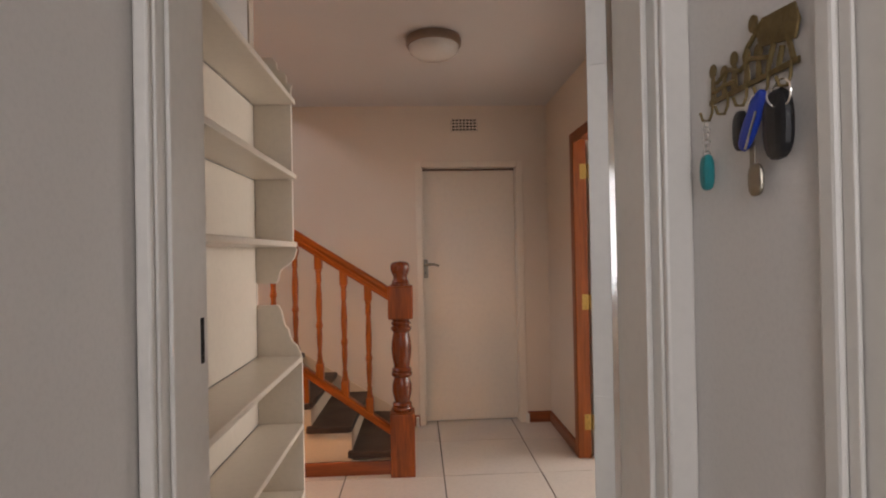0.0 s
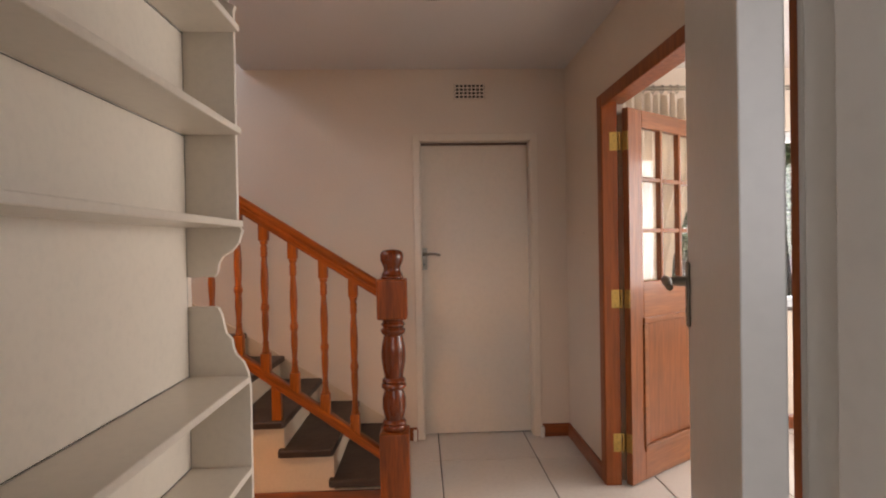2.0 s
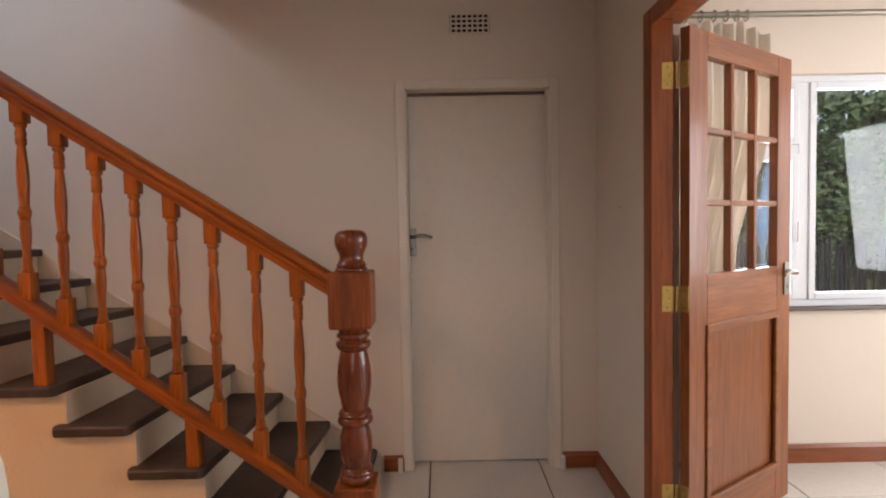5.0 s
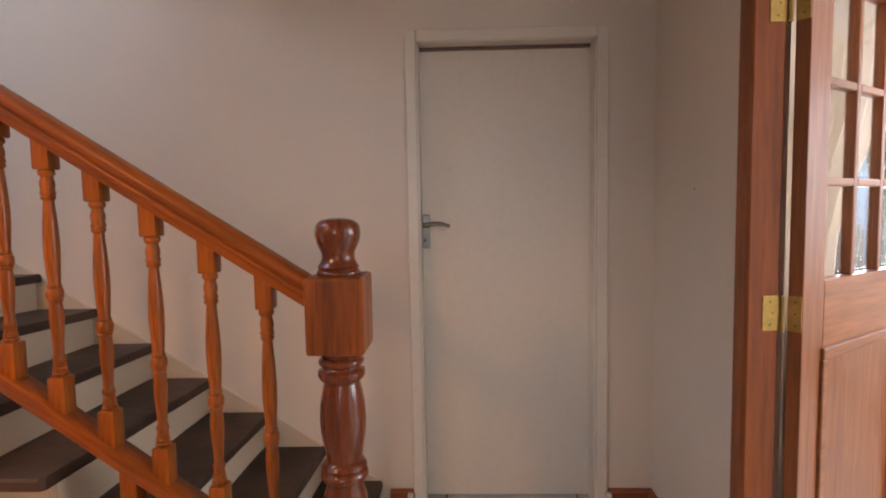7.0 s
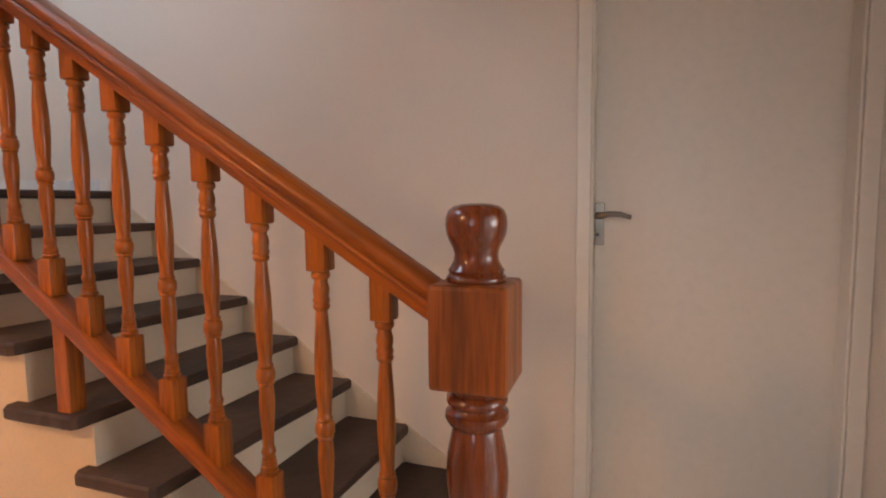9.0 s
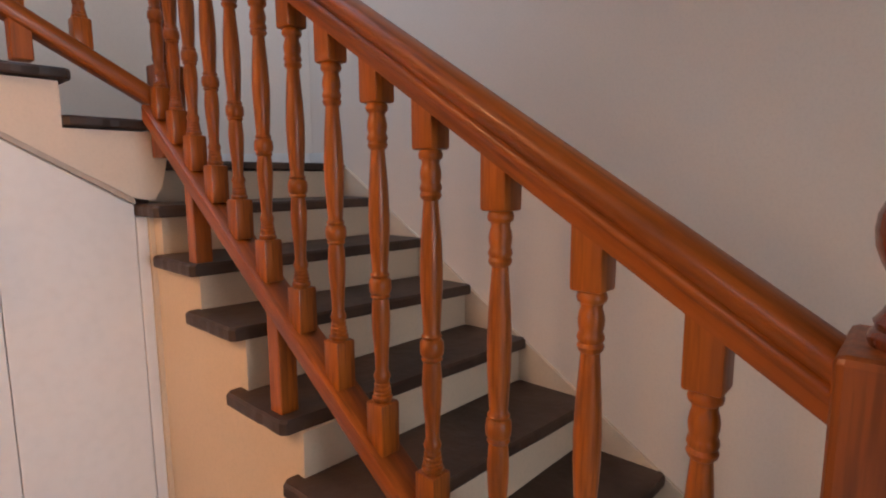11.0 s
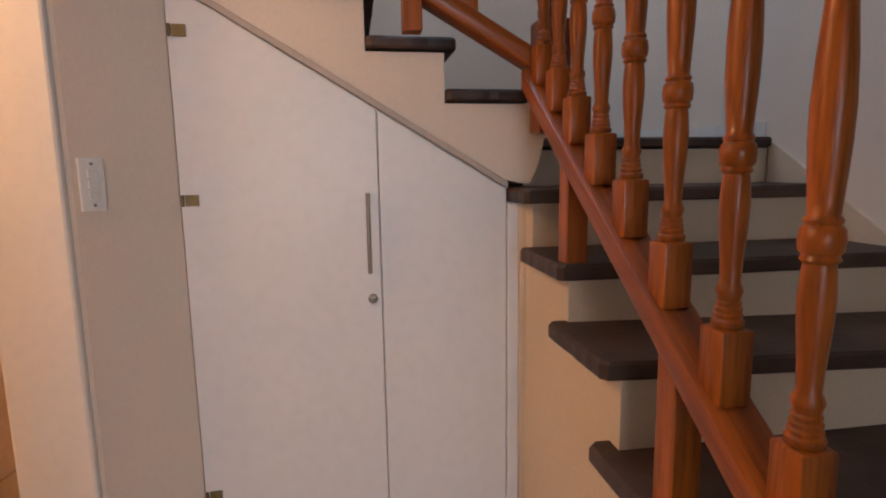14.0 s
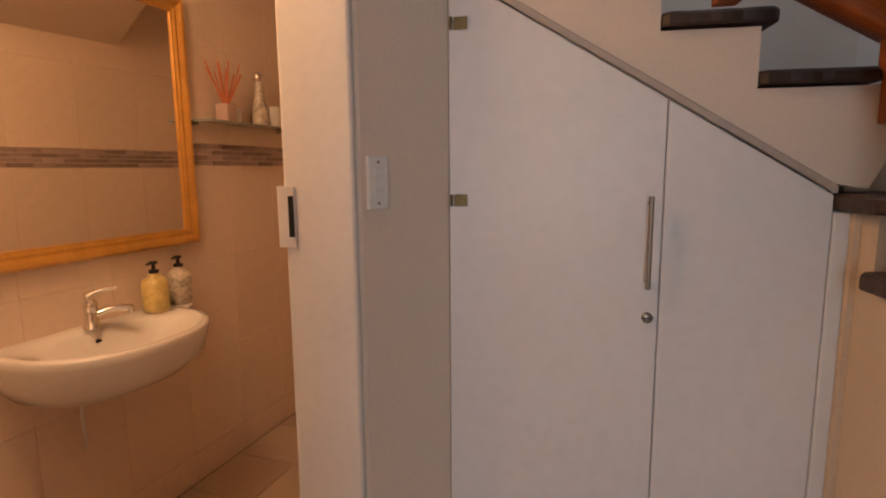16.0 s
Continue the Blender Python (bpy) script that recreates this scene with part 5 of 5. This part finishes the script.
for a, b in zip(rings, rings[1:]):
    for i in range(36):
        bm.faces.new([a[i], a[(i + 1) % 36], b[(i + 1) % 36], b[i]])
part("canopy", bm, BLUEC, um, smooth=True)
SLAT = mat("dark_bamboo", (0.06, 0.06, 0.065), 0.6, 0.6, 20, 60, 0.3, rand=0.3)
fe = thing("reed_fence", "low dark fence of upright reeds outside the window", "fence")
slat = bmesh.new()
tube(slat, [(0, 0, 0), (0.004, 0, 0.6), (0, 0, 1.22)], 0.014, 6)
sm = bpy.data.meshes.new("slat")
slat.to_mesh(sm)
slat.free()
sm.materials.append(SLAT)
rnd = random.Random(3)
for i in range(70):
    o = new("slat", sm)
    o.parent = fe
    o.location = (2.2 + i * 0.034, 6.25 + rnd.uniform(-0.006, 0.006), -0.08)
    o.rotation_euler = (rnd.uniform(-0.02, 0.02), rnd.uniform(-0.03, 0.03), 0)
    o.scale = (1, 1, rnd.uniform(0.94, 1.04))

# floor tiles
ft_w, ft_l = 0.345, 0.99


def floor_mesh(w, l):
    bm = bmesh.new()
    b = 0.0015
    vs_ = []
    for z, i in ((-0.008, 0), (-0.0015, 0), (0.0, b)):
        vs_.append([bm.verts.new(p) for p in ((i, i, z), (w - i, i, z), (w - i, l - i, z), (i, l - i, z))])
    for a, c in zip(vs_, vs_[1:]):
        for i in range(4):
            bm.faces.new([a[i], a[(i + 1) % 4], c[(i + 1) % 4], c[i]])
    bm.faces.new(vs_[-1])
    me = bpy.data.meshes.new("tile")
    bm.to_mesh(me)
    bm.free()
    return me


TS = 0.597
tm = floor_mesh(TS - 0.004, TS - 0.004)
tm.materials.append(TILE)
ft = thing("floor_tiling", "large pale beige glazed floor tiles with thin dark joints", "floor tiles", kind="structure")
for i in range(-3, 8):
    for j in range(-8, 3):
        x, y = 0.0 + 0.6 * i, 3.600 + 0.6 * j
        if x > 4.6 or y > NY + 0.1 or x < -2.2 or (x < -1.0 and y < 2.4) or (x > 0.4 and y < 0.8) or (x < -0.7 and y < 1.2):
            continue
        ob = new("floor_tile", tm)
        ob.parent, ob.location = ft, (x + 0.002, y + 0.002, 0)
bf = thing("bathroom_floor_tiling", "small warm beige bathroom floor tiles", "floor tiles", kind="structure")
bmz = floor_mesh(0.296, 0.296)
bmz.materials.append(BFLOOR)
bf.matrix_world = BM @ Matrix.Translation((0, 0.003, 0.0))
for i in range(-4, 6):
    for j in range(0, 4):
        ob = new("floor_tile", bmz)
        ob.parent, ob.location = bf, (0.3 * i, 0.3 * j, 0.001)
